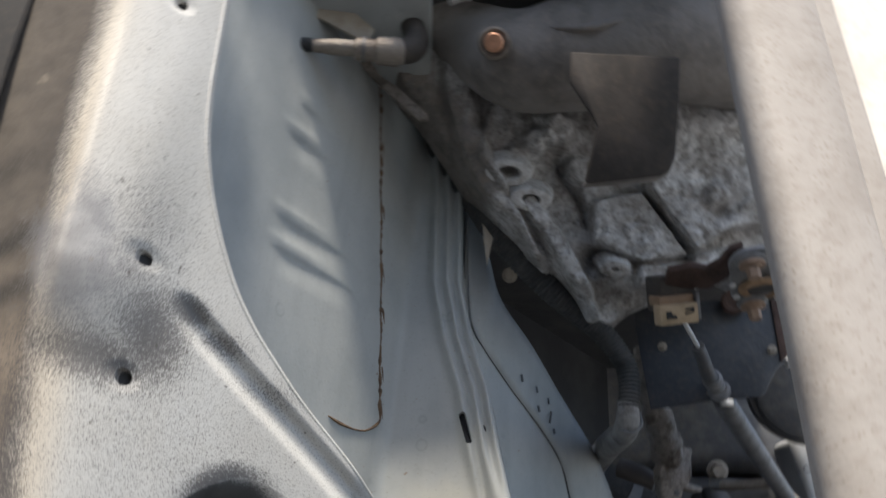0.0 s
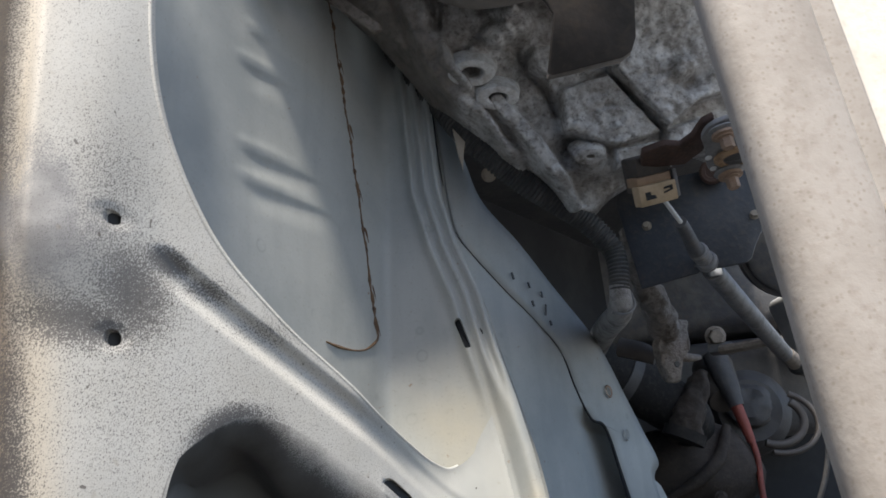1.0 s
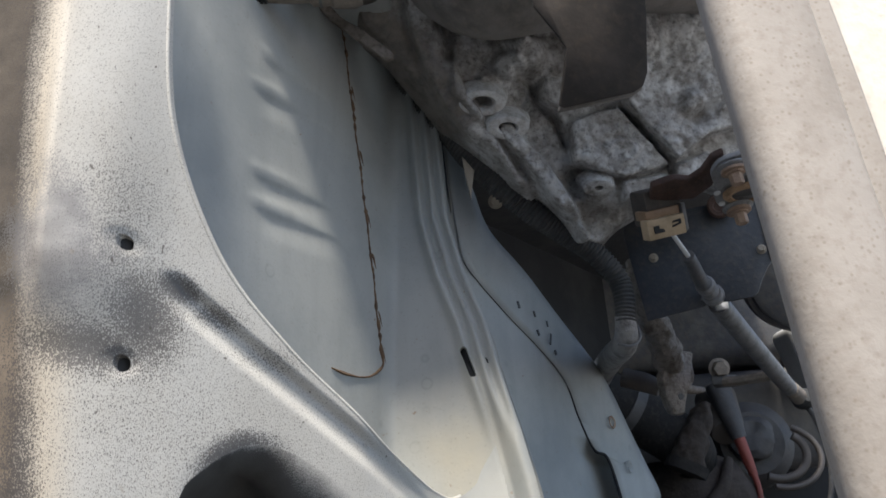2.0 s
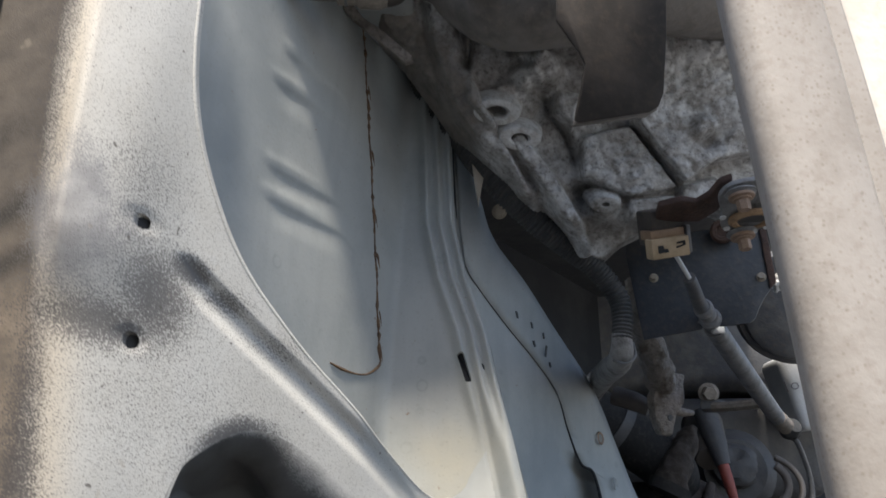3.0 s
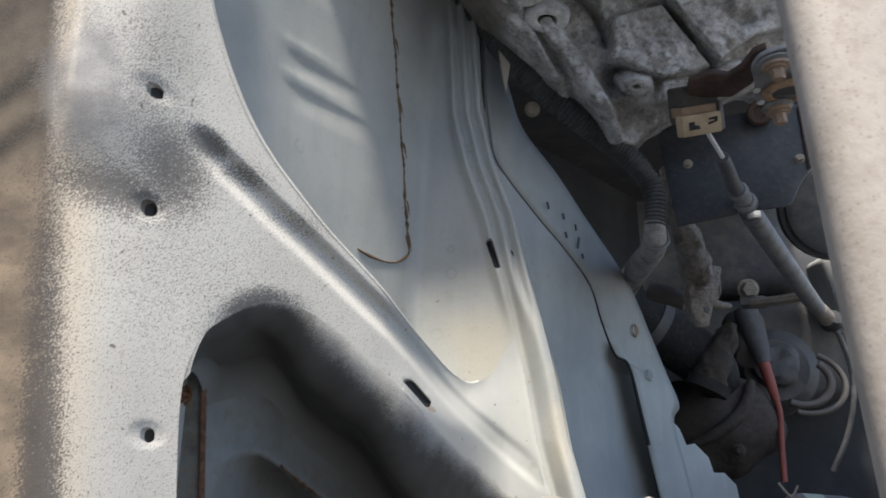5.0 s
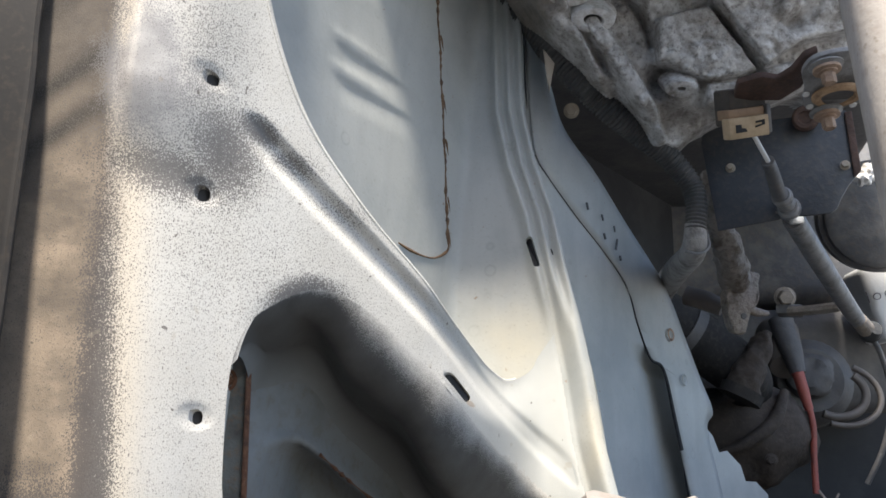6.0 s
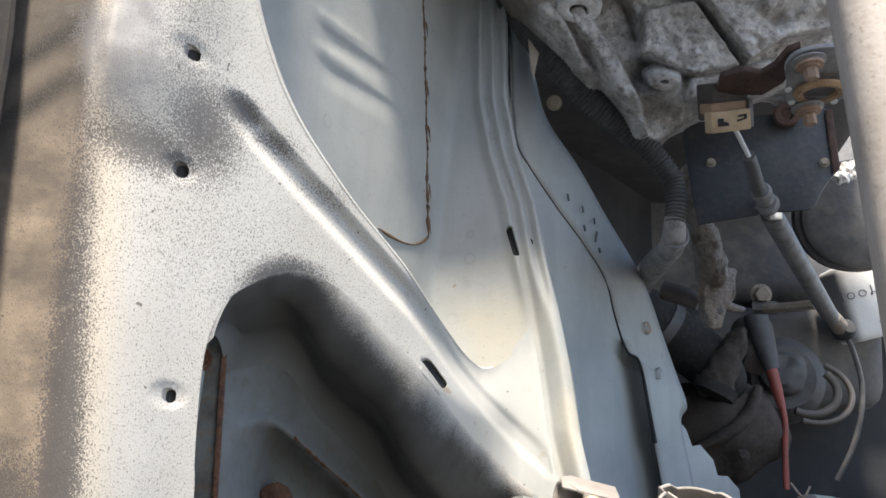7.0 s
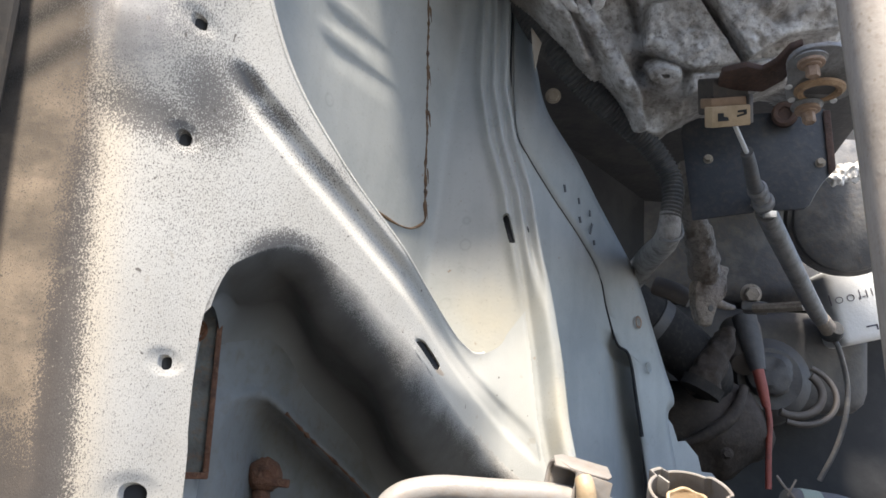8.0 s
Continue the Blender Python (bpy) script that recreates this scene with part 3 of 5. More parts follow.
POCKET = spline([(-0.127, 0.68), (-0.129, 0.768), (-0.130, 0.798), (-0.127, 0.8165), (-0.1195, 0.8245), (-0.111, 0.8225), (-0.094, 0.809), (-0.061, 0.782), (-0.01, 0.735), (0.03, 0.68)], 6, True)
RIBS = [((-0.114, 1.203), (-0.074, 1.215)), ((-0.119, 1.172), (-0.070, 1.190)), ((-0.119, 1.104), (-0.066, 1.119)), ((-0.119, 1.080), (-0.066, 1.095))]


def back_y(x, z):
    """The deep back panel and the ridged wall that it turns into."""
    b = 0.574 + 1.96 * (x + 0.101) - 0.103 * (z - 1.086) - 0.030 * step((0.93 - z) / 0.08)
    for a, c in RIBS:
        run = (x - a[0]) / (c[0] - a[0])
        below = a[1] + (c[1] - a[1]) * run - 0.003 * np.clip(run - 0.8, 0, 1) ** 2 * 60 - z
        deep = 0.0030 * step(run / 0.22 + 0.15) * (1 - 0.55 * np.clip(run, 0, 1)) * step((1.08 - run) / 0.12)
        b = b + deep * step(below / 0.0035) * step((0.024 - below) / 0.020)
        b = b - 0.0012 * step(run / 0.15 + 0.6) * step((0.75 - run) / 0.6) * bell((below + 0.005) / 0.0045)
    c = 0.698 - 0.22 * (x + 0.02) + 0.012 * step((1.0 - z) / 0.3)
    r = 0.016
    h = np.clip(0.5 + 0.5 * (b - c) / r, 0, 1)
    y = b * (1 - h) + c * h - r * h * (1 - h)
    e = edge_x(z) - x
    fade = step((z - 0.925) / 0.07)
    y = y - fade * (0.007 * bell((e - 0.0045) / 0.0030) + 0.008 * bell((e - 0.0145) / 0.0034) + 0.008 * bell((e - 0.0255) / 0.0042))
    y = y - (1 - fade) * (0.009 * bell((e - 0.009) / 0.007) - 0.003 * bell((e - 0.021) / 0.003))
    y = y + 0.05 * step((0.002 - e) / 0.004)
    p = signed_distance(POCKET, x, z)
    y = y - 0.008 * bell((p + 0.001) / 0.0042) + 0.060 * step((p - 0.001) / 0.0036)
    return y


UPPER = np.vstack([spline([(-0.142, 1.36), (-0.139, 1.15), (-0.1375, 1.095), (-0.1335, 1.06), (-0.126, 1.03), (-0.1150, 1.001), (-0.1035, 0.981), (-0.0886, 0.963), (-0.0730, 0.9465), (-0.0496, 0.9260), (-0.0318, 0.9085), (-0.0164, 0.8990), (-0.004, 0.8935), (0.008, 0.8930), (0.025, 0.905), (0.04, 0.93), (0.13, 1.05)], 6), [(0.13, 1.36)]])
LOWER = np.vstack([spline([(-0.124, 0.60), (-0.127, 0.761), (-0.129, 0.795), (-0.1303, 0.832), (-0.129, 0.854), (-0.1235, 0.873), (-0.111, 0.889), (-0.097, 0.8985), (-0.078, 0.896), (-0.045, 0.874), (-0.008, 0.842), (0.026, 0.820), (0.054, 0.800), (0.12, 0.75)], 6), [(0.12, 0.60)]])
GROOVE = spline([(-0.131, 0.973), (-0.105, 0.952), (-0.0787, 0.9325), (-0.0404, 0.903), (-0.0085, 0.877), (0.0287, 0.851), (0.0603, 0.825)], 5)
HOLES = [(-0.148, 0.9885, 0.0030), (-0.1484, 0.9293, 0.0032), (-0.141, 0.8204, 0.0025), (-0.1438, 0.760, 0.0045), (-0.158, 1.149, 0.0032)]
SLOT = ((-0.0290, 0.8685), (-0.0215, 0.8620))


def punch(keep, X, Z, seg, r, s):
    """Draws the points of a sheet next to a hole onto its rim and leaves out those inside."""
    d = line_distance(*seg, X, Z)
    gx, gz = np.gradient(d, s)
    g = np.hypot(gx, gz) + 1e-9
    near = np.abs(d - r) < 0.75 * s
    keep &= (d > r) | near
    return np.where(near, X + (r - d) * gx / g, X), np.where(near, Z + (r - d) * gz / g, Z)


def pierced(seg, r, surf, sides=36):
    """A punched hole: the throat behind its rim and the dark at the end."""
    (ax, az), (bx, bz) = seg
    base = math.atan2(bz - az, bx - ax)
    prof = [(r * 1.25, 0.0007), (r * 1.0, 0.0005), (r * 0.93, 0.0014), (r * 0.88, 0.0030), (r * 0.88, 0.0060)]
    faces = []
    a = 2 * math.pi * np.arange(sides) / sides
    cx, cz = np.where(np.cos(a) > 0, bx, ax), np.where(np.cos(a) > 0, bz, az)
    rad, dep = np.array(prof).T[:, :, None]
    x, z = cx + rad * np.cos(a + base), cz + rad * np.sin(a + base)
    verts = np.stack([x, surf(x, z) + dep, z], -1).reshape(-1, 3)
    for i in range(len(prof) - 1):
        for k in range(sides):
            j = (k + 1) % sides
            faces.append((i * sides + k, i * sides + j, (i + 1) * sides + j, (i + 1) * sides + k))
    rim = mesh_object("hole_rim", verts, faces, PAINT, fender)
    disc = mesh_object("hole_bottom", [(v[0], v[1] - 0.0008, v[2]) for v in verts[-sides:]], [tuple(range(sides))], NEAR_BLACK, fender, "dark hole", smooth=False)
    return rim


def rolled_edge(curve, radius, depth_of, turn, rings=12, end=80.0):
    """A strip that rolls back from an outline along an arc of that radius and then runs straight on to the given depth."""
    verts, faces = [], []
    n = len(curve)
    tan = np.gradient(curve, axis=0)
    nrm = np.stack([tan[:, 1], -tan[:, 0]], 1) * turn
    nrm /= np.linalg.norm(nrm, axis=1, keepdims=True) + 1e-12
    e = radians(end)
    for (x, z), (nx, nz) in zip(curve, nrm):
        y0 = float(face_y(np.array(x), np.array(z)))
        r, dep = radius(x, nx, nz), depth_of(x, z, nx, nz, y0)
        full = r * (1 - math.cos(e))
        for k in range(rings + 5):
            if k <= rings:
                a = k / rings * e
                o, d = r * math.sin(a), r * (1 - math.cos(a))
            else:
                f = (k - rings) / 4 * max(dep - full, 0)
                o, d = r * math.sin(e) + f / math.tan(e), full + f
            verts.append((x + nx * o, y0 + min(d, dep), z + nz * o))
    m = rings + 5
    for i in range(n - 1):
        for k in range(m - 1):
            a = i * m + k
            faces.append((a, a + 1, a + m + 1, a + m))
    return verts, faces


WAY, ROLL, ROLL_RADIUS = (-0.45, -0.893), 0.009, 0.022


def roll_share(x):
    """How far the lower edge rolls under: fully along the brace, not at all beside the post."""
    return step((x + 0.130) / 0.022)


def along_brace(x):
    """Nought at the arch, one along the straight lower edge of the brace."""
    return step((x + 0.108) / 0.040)


def face_y(x, z):
    """Face of the brace with its pressed groove, rolling under at its lower edge, running out into the ridged wall."""
    y = brace_y(x, z)
    g = path_distance(GROOVE, x, z)
    sweep = 0.5 * step((x + 0.046) / 0.056) * step(1 + signed_distance(UPPER, x, z) / 0.042)
    share = step((x + 0.034) / 0.086)
    y = y + (back_y(x, z) - 0.0004 - y) * (share + (1 - share) * sweep)
    under = np.where(z > 0.78, signed_distance(LOWER, x, z), -1)
    y = y + (0.0065 - 0.005 * share) * step((x + 0.137) / 0.012) * step(1.40 - g / 0.0072) * step((edge_x(z) - 0.022 - x) / 0.016)
    for hx, hz, hr in HOLES:
        y = y + 0.0014 * step(1.9 - np.hypot(x - hx, z - hz) / (hr + 0.0012))
    return y + roll_share(x) * (1 - 0.92 * along_brace(x)) * np.clip(under + ROLL, 0, ROLL) ** 2 / (2 * ROLL_RADIUS)


def build_brace():
    s = 0.0014
    x, z = np.meshgrid(np.arange(-0.345, 0.095, s), np.arange(0.655, 1.32, s), indexing="ij")
    d = np.maximum(signed_distance(UPPER, x, z), signed_distance(LOWER, x, z))
    gx, gz = np.gradient(d, s)
    y0 = face_y(x, z)
    y = y0.copy()
    keep = d < s * 0.99
    over = np.clip(d, 0, None)
    nrm = np.hypot(gx, gz) + 1e-9
    X, Z = x - over * gx / nrm, z - over * gz / nrm
    y = np.where(d > 0, face_y(X, Z), y)
    for hx, hz, hr in HOLES:
        seg = ((hx, hz - 0.0011), (hx, hz + 0.0011))
        X, Z = punch(keep, X, Z, seg, hr, s)
        pierced(seg, hr, face_y)
    X, Z = punch(keep, X, Z, SLOT, 0.0042, s)
    pierced(SLOT, 0.0042, face_y)
    y = np.where(d > 0, y, face_y(X, Z))
    end = edge_x(z) - 0.020
    keep &= x < end + s
    X = np.minimum(X, end)
    y = y + 0.0016 * step((x - end + 0.007) / 0.007)
    faces, used = grid_faces(keep)
    v = np.stack([X.ravel(), y.ravel(), Z.ravel()], 1)[used]
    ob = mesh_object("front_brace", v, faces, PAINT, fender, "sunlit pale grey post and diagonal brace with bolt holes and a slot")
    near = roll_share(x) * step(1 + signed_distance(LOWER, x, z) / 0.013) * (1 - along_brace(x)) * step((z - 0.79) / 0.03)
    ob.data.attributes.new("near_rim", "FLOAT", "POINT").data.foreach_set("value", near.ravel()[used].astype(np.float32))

    # underside of the brace: rolls back from the rim and sweeps into the back panel
    low = LOWER[(LOWER[:, 0] < 0.062)][:-1]
    low = low[(low[:, 1] > 0.845) | (low[:, 0] > -0.10)]
    way = np.array(WAY)
    rims = face_y(low[:, 0], low[:, 1])
    verts, faces, dulls = [], [], []
    m = 35
    e = radians(80)
    for (px, pz), rim_y in zip(low, rims):
        rim_y = float(rim_y)
        f = float(roll_share(px))
        straight = float(along_brace(px))
        short = float(step((px + 0.1312) / 0.012))
        r = 0.001 + (0.011 + 0.014 * straight) * f
        back = np.array([px, pz]) - way * 0.0012
        a0 = math.atan((rim_y - float(face_y(back[:1], back[1:])[0])) / 0.0012)
        reach, deep = r * (math.sin(e) - math.sin(a0)), r * (math.cos(a0) - math.cos(e))
        end = reach + 0.030
        wall = float(back_y(np.array(px + way[0] * end), np.array(pz + way[1] * end))) - rim_y
        turn = min(0.030, max(wall - deep, 0.002) * 0.45)
        tuck = np.array([px, pz]) - way * 0.0045
        verts.append((tuck[0], float(face_y(tuck[:1], tuck[1:])[0]) + 0.0003, tuck[1]))
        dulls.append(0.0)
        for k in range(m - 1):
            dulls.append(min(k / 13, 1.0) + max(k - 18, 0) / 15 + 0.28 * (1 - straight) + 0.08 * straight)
            if k < 14:
                a = a0 + k / 13 * (e - a0)
                o, d2 = r * (math.sin(a) - math.sin(a0)), r * (math.cos(a0) - math.cos(a))
            elif k < 18:
                g = (k - 13) / 5
                d2 = deep + g * max(wall - deep - turn, 0)
                o = reach + g * 0.006
            else:
                a = (k - 18) / 15 * math.pi / 2
                d2 = wall + 0.003 - turn * (1 - math.sin(a))
                o = reach + 0.007 + turn * (1 - math.cos(a))
            verts.append((px + way[0] * o * short, rim_y + d2 * short, pz + way[1] * o * short))
    faces = [(i * m + k, i * m + k + 1, (i + 1) * m + k + 1, (i + 1) * m + k) for i in range(len(low) - 1) for k in range(m - 1)]
    ob = mesh_object("underside", verts, faces, PAINT_UNDER, fender, "underside of the brace, shade painted into it, pale overspray along its rim")
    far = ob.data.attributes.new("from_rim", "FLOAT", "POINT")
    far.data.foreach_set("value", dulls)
    up = UPPER[(UPPER[:, 0] < 0.018)][:-1]
    up = up[up[:, 1] < 1.31]
    v, f = rolled_edge(up, lambda x, nx, nz: 0.0016,
                       lambda x, z, nx, nz, y0: min(0.005, max(float(back_y(np.array(x), np.array(z))) - y0, 0) * 0.9), -1, 10)
    mesh_object("upper_lip", v, f, PAINT, fender)

    keep = (d < -0.003) & (x < 0.0)
    faces, used = grid_faces(keep)
    v = np.stack([x.ravel(), y0.ravel() + 0.012, z.ravel()], 1)[used]
    mesh_object("closing_plate", v, faces, PAINT_SMOOTH, fender)


def build_back():
    s = 0.0016
    x, z = np.meshgrid(np.arange(0.056, -0.166, -s)[::-1], np.arange(0.655, 1.45, s), indexing="ij")
    x = x + (edge_x(z) - 0.05) * step((x + 0.11) / 0.15)
    keep = np.ones(x.shape, bool)
    a, b = (0.0225, 1.011), (0.0285, 0.990)
    X, Z = punch(keep, x, z, (a, b), 0.0027, s)
    pierced((a, b), 0.0027, back_y)
    y = back_y(X, Z)
    nick = [(q, float(back_y(np.array(q), np.array(w))) - 0.0004, w) for q, w in ((0.0398, 1.0034), (0.0407, 1.0010), (0.0417, 0.9985))]
    part("nick", tube(nick, [0.0004, 0.0011, 0.0004], 6, 3), NEAR_BLACK, fender, "small dark nick")
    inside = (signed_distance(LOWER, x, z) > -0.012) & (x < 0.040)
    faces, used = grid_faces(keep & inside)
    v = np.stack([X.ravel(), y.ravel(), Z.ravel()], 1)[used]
    mesh_object("pocket_panel", v, faces, PAINT_SHADE, fender, "grey primer inside the lower opening, toned dark for its shade")
    covered = (np.maximum(signed_distance(UPPER, x, z), signed_distance(LOWER, x, z)) < -0.006) & (x > 0.025) & (x < edge_x(z) - 0.030)
    rest = keep & ~covered & ~((signed_distance(LOWER, x, z) > -0.009) & (x < 0.037))
    faces, used = grid_faces(rest)
    v = np.stack([X.ravel(), y.ravel(), Z.ravel()], 1)[used]
    shut = (x > -0.01) & (x < edge_x(z) - 0.006) & (z > 0.93) & (z < 1.12)
    f2, u2 = grid_faces(shut)
    mesh_object("slot_backing", np.stack([x.ravel(), y.ravel() + 0.010, z.ravel()], 1)[u2], f2, DARK, fender)
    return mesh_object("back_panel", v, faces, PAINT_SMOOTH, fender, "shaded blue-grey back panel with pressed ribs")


build_brace()
build_back()

# top rail of the fender, above the back panel; front edge set to shade panel and pipe
rail = [(-0.30, 0.43), (-0.152, 0.425), (-0.1260, 0.478), (-0.108, 0.494), (-0.085, 0.494), (-0.050, 0.490), (-0.020, 0.490), (-0.020, 0.69), (-0.30, 0.60)]
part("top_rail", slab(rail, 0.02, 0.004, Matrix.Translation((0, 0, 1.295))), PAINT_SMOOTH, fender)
# panel added above the view, its outline set to shade wall and bay
sheet("ceiling_shade", [(-0.082, 0.57, 1.368), (-0.072, 0.49, 1.368), (-0.055, 0.452, 1.36), (0.01, 0.444, 1.36), (0.05, 0.434, 1.36), (0.10, 0.40, 1.36), (0.20, 0.44, 1.36), (0.31, 0.70, 1.36), (0.49, 1.0, 1.36), (0.54, 1.55, 1.36), (-0.5, 1.55, 1.37), (-0.5, 0.62, 1.37), (-0.12, 0.62, 1.37)], -0.02, DARK, "dark panel added above the engine bay to shade it", "panel")

# cracked seam sealer down the back panel
zs = np.linspace(1.33, 1.018, 110)
line = [(seam_x(q) + 0.0003 * math.sin(q * 130) + 0.0004 * (random.random() - 0.5), q) for q in zs]
line += [(-0.0435, 1.008), (-0.046, 1.001), (-0.053, 0.992), (-0.061, 0.988), (-0.070, 0.9865), (-0.077, 0.987)]
pts3 = [(a, float(back_y(np.array(a), np.array(b))) - 0.0005, b) for a, b in line]
part("seam_sealer", tube(pts3, [0.0006 + 0.0017 * random.random() ** 2 for _ in range(116)], 6, 2), SEALER, fender, "brown cracked sealer bead")


for q, r in ((1.243, 0.0016), (1.186, 0.0022), (1.132, 0.0013), (1.098, 0.0024), (1.050, 0.0017), (1.020, 0.0014)):
    run = [(float(seam_x(q - k * 0.003)) + 0.0012 + 0.0004 * k, q - k * 0.003) for k in range(5)]
    part("rust_run", tube([(a, float(back_y(np.array(a), np.array(b))) - 0.0001, b) for a, b in run], [r * 0.3, r * 0.6, r * 0.45, r * 0.25, r * 0.1], 6, 3), SEALER, fender, "brown run beside the sealer")
ridge = [(-0.106, 0.8195), (-0.094, 0.809), (-0.078, 0.7965), (-0.061, 0.782), (-0.035, 0.757), (-0.01, 0.735)]
ridge = spline([(a, float(back_y(np.array(a), np.array(b))) - 0.0008, b) for a, b in ridge], 8)
part("ridge_rust", tube(ridge, [0.0003 + 0.0013 * random.random() ** 2 for _ in ridge], 6, 2, smooth_path=False), RUST, fender, "rusty bead along the pocket's ridge")


def rear_y(x, z):
    """The panel behind the ridged wall, which runs on towards the wheel arch."""
    return np.maximum(0.834 + 1.25 * (x - 0.124), 0.722 + 0.5 * (x - edge_x(z)))


def build_rear():
    s = 0.0016
    x, z = np.meshgrid(np.arange(-0.06, 0.20, s), np.arange(0.66, 1.45, s), indexing="ij")
    inner = edge_x(z) - 0.004
    right = np.interp(z, [0.6, 0.82, 0.945, 0.965, 1.02, 1.06, 1.10, 1.2, 1.45], [0.185, 0.170, 0.156, 0.150, 0.127, 0.082, 0.038, 0.034, 0.03])
    y = rear_y(x, z)
    low = step((0.97 - z) / 0.02)
    y = y + low * 0.034 * step((x - right + 0.034) / 0.036)
    right = right + 0.022 * low
    keep = (x < right + 0.003 + s) & (x > inner)
    x = np.minimum(x, right + 0.003)
    faces, used = grid_faces(keep)
    v = np.stack([x.ravel(), y.ravel(), z.ravel()], 1)[used]
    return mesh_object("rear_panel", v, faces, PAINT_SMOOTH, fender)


def build_flange():
    inner = spline([(0.018, 1.33), (0.020, 1.22), (0.025, 1.14), (0.0325, 1.100), (0.0625, 1.070), (0.097, 1.0445), (0.1215, 1.020), (0.1325, 0.987), (0.146, 0.9585), (0.162, 0.951), (0.174, 0.902), (0.190, 0.8306), (0.203, 0.76)], 8)
    outer = spline([(0.032, 1.33), (0.036, 1.2245), (0.0455, 1.175), (0.0575, 1.145), (0.0885, 1.120), (0.1180, 1.091), (0.1655, 1.0435), (0.1935, 0.9928), (0.2120, 0.956), (0.2255, 0.926), (0.2160, 0.906), (0.228, 0.86), (0.245, 0.79)], 8)
    n = 6
    verts, faces = [], []
    for i, (p, q) in enumerate(zip(inner, outer)):
        for k in range(n + 1):
            t = k / n
            x, z = p * (1 - t) + q * t
            y = rear_y(x, z) - 0.003 - 0.004 * t * t + 0.0012 * math.sin(z * 60) + 0.16 * min(max(1.0305 + 0.35 * (x - 0.14) - z, 0), 0.014)
            if k == n:
                y += 0.004
            verts.append((x, y, z))
    for i in range(len(inner) - 1):
        for k in range(n):
            a = i * (n + 1) + k
            faces.append((a, a + 1, a + n + 2, a + n + 1))
    part("crack", tube([(p[0] - 0.0004, float(rear_y(np.array(p[0]), np.array(p[1]))) - 0.0012, p[1]) for p in inner[22:84]], [0.0006, 0.0006, 0.0008, 0.0014, 0.0024], 6, 2), NEAR_BLACK, fender, "dark open seam")
    ob = mesh_object("edge_flange", verts, faces, PAINT_SMOOTH, fender, "grey spot-welded edge flange with a stepped lower end")
    md = ob.modifiers.new("thickness", "SOLIDIFY")
    md.thickness, md.offset = 0.0015, 1
    return ob


build_rear()
build_flange()
part("slit", tube([(q, float(rear_y(q, w)) - 0.0008, w) for q, w in ((0.0163, 1.240), (0.0166, 1.220), (0.0176, 1.195), (0.0190, 1.175), (0.0207, 1.155))], [0.0004, 0.0013, 0.0013, 0.0009, 0.0003], 6, 4), NEAR_BLACK, fender, "dark open slit beside the ridged wall")
for x, z, w, h, a in ((0.078, 1.079, 0.0012, 0.0035, 20), (0.094, 1.076, 0.0010, 0.003, 20), (0.096, 1.058, 0.0013, 0.003, 25), (0.107, 1.071, 0.0009, 0.003, 10), (0.109, 1.056, 0.0010, 0.006, -15), (0.113, 1.044, 0.0012, 0.0025, 20)):
    m = facing((x, float(rear_y(x, z)) - 0.0068, z), (0.62, 0.78, 0), (0, 0, 1)) @ pose(0, 0, 0, 0, 0, a)
    part("pierced_slot", slab([(-w, -h), (w, -h), (w * 1.1, 0), (w, h), (-w, h)], 0.001, 0, m), DARK, fender, "dark pierced slot")
for x, z, r in ((0.172, 0.990, 0.006), (0.187, 0.948, 0.0055)):
    part("spot_weld", lathe([(r * 0.7, 0.0), (r * 0.85, 0.0006), (r, 0.0008), (r * 1.12, 0.0)], (x, float(rear_y(x, z)) - 0.0055, z), (0.78, -0.62, 0), 20), BROWN_BOLT if r > 0.0056 else PAINT_SMOOTH, fender, "shallow spot weld")
# stepped tail of the flange
tail = slab([(-0.030, 0.020), (-0.004, 0.006), (0.010, 0.001), (0.017, -0.0024), (0.030, -0.018), (0.050, -0.014), (0.082, -0.026), (0.092, -0.042), (0.120, -0.040), (0.150, -0.0515), (0.170, -0.14), (-0.030, -0.14)], 0.0015, 0, facing((0.2155, 0.962, 0.905), (0.62, 0.78, 0), (0, 0, 1)))
part("flange_tail", tail, PAINT_SMOOTH, fender)

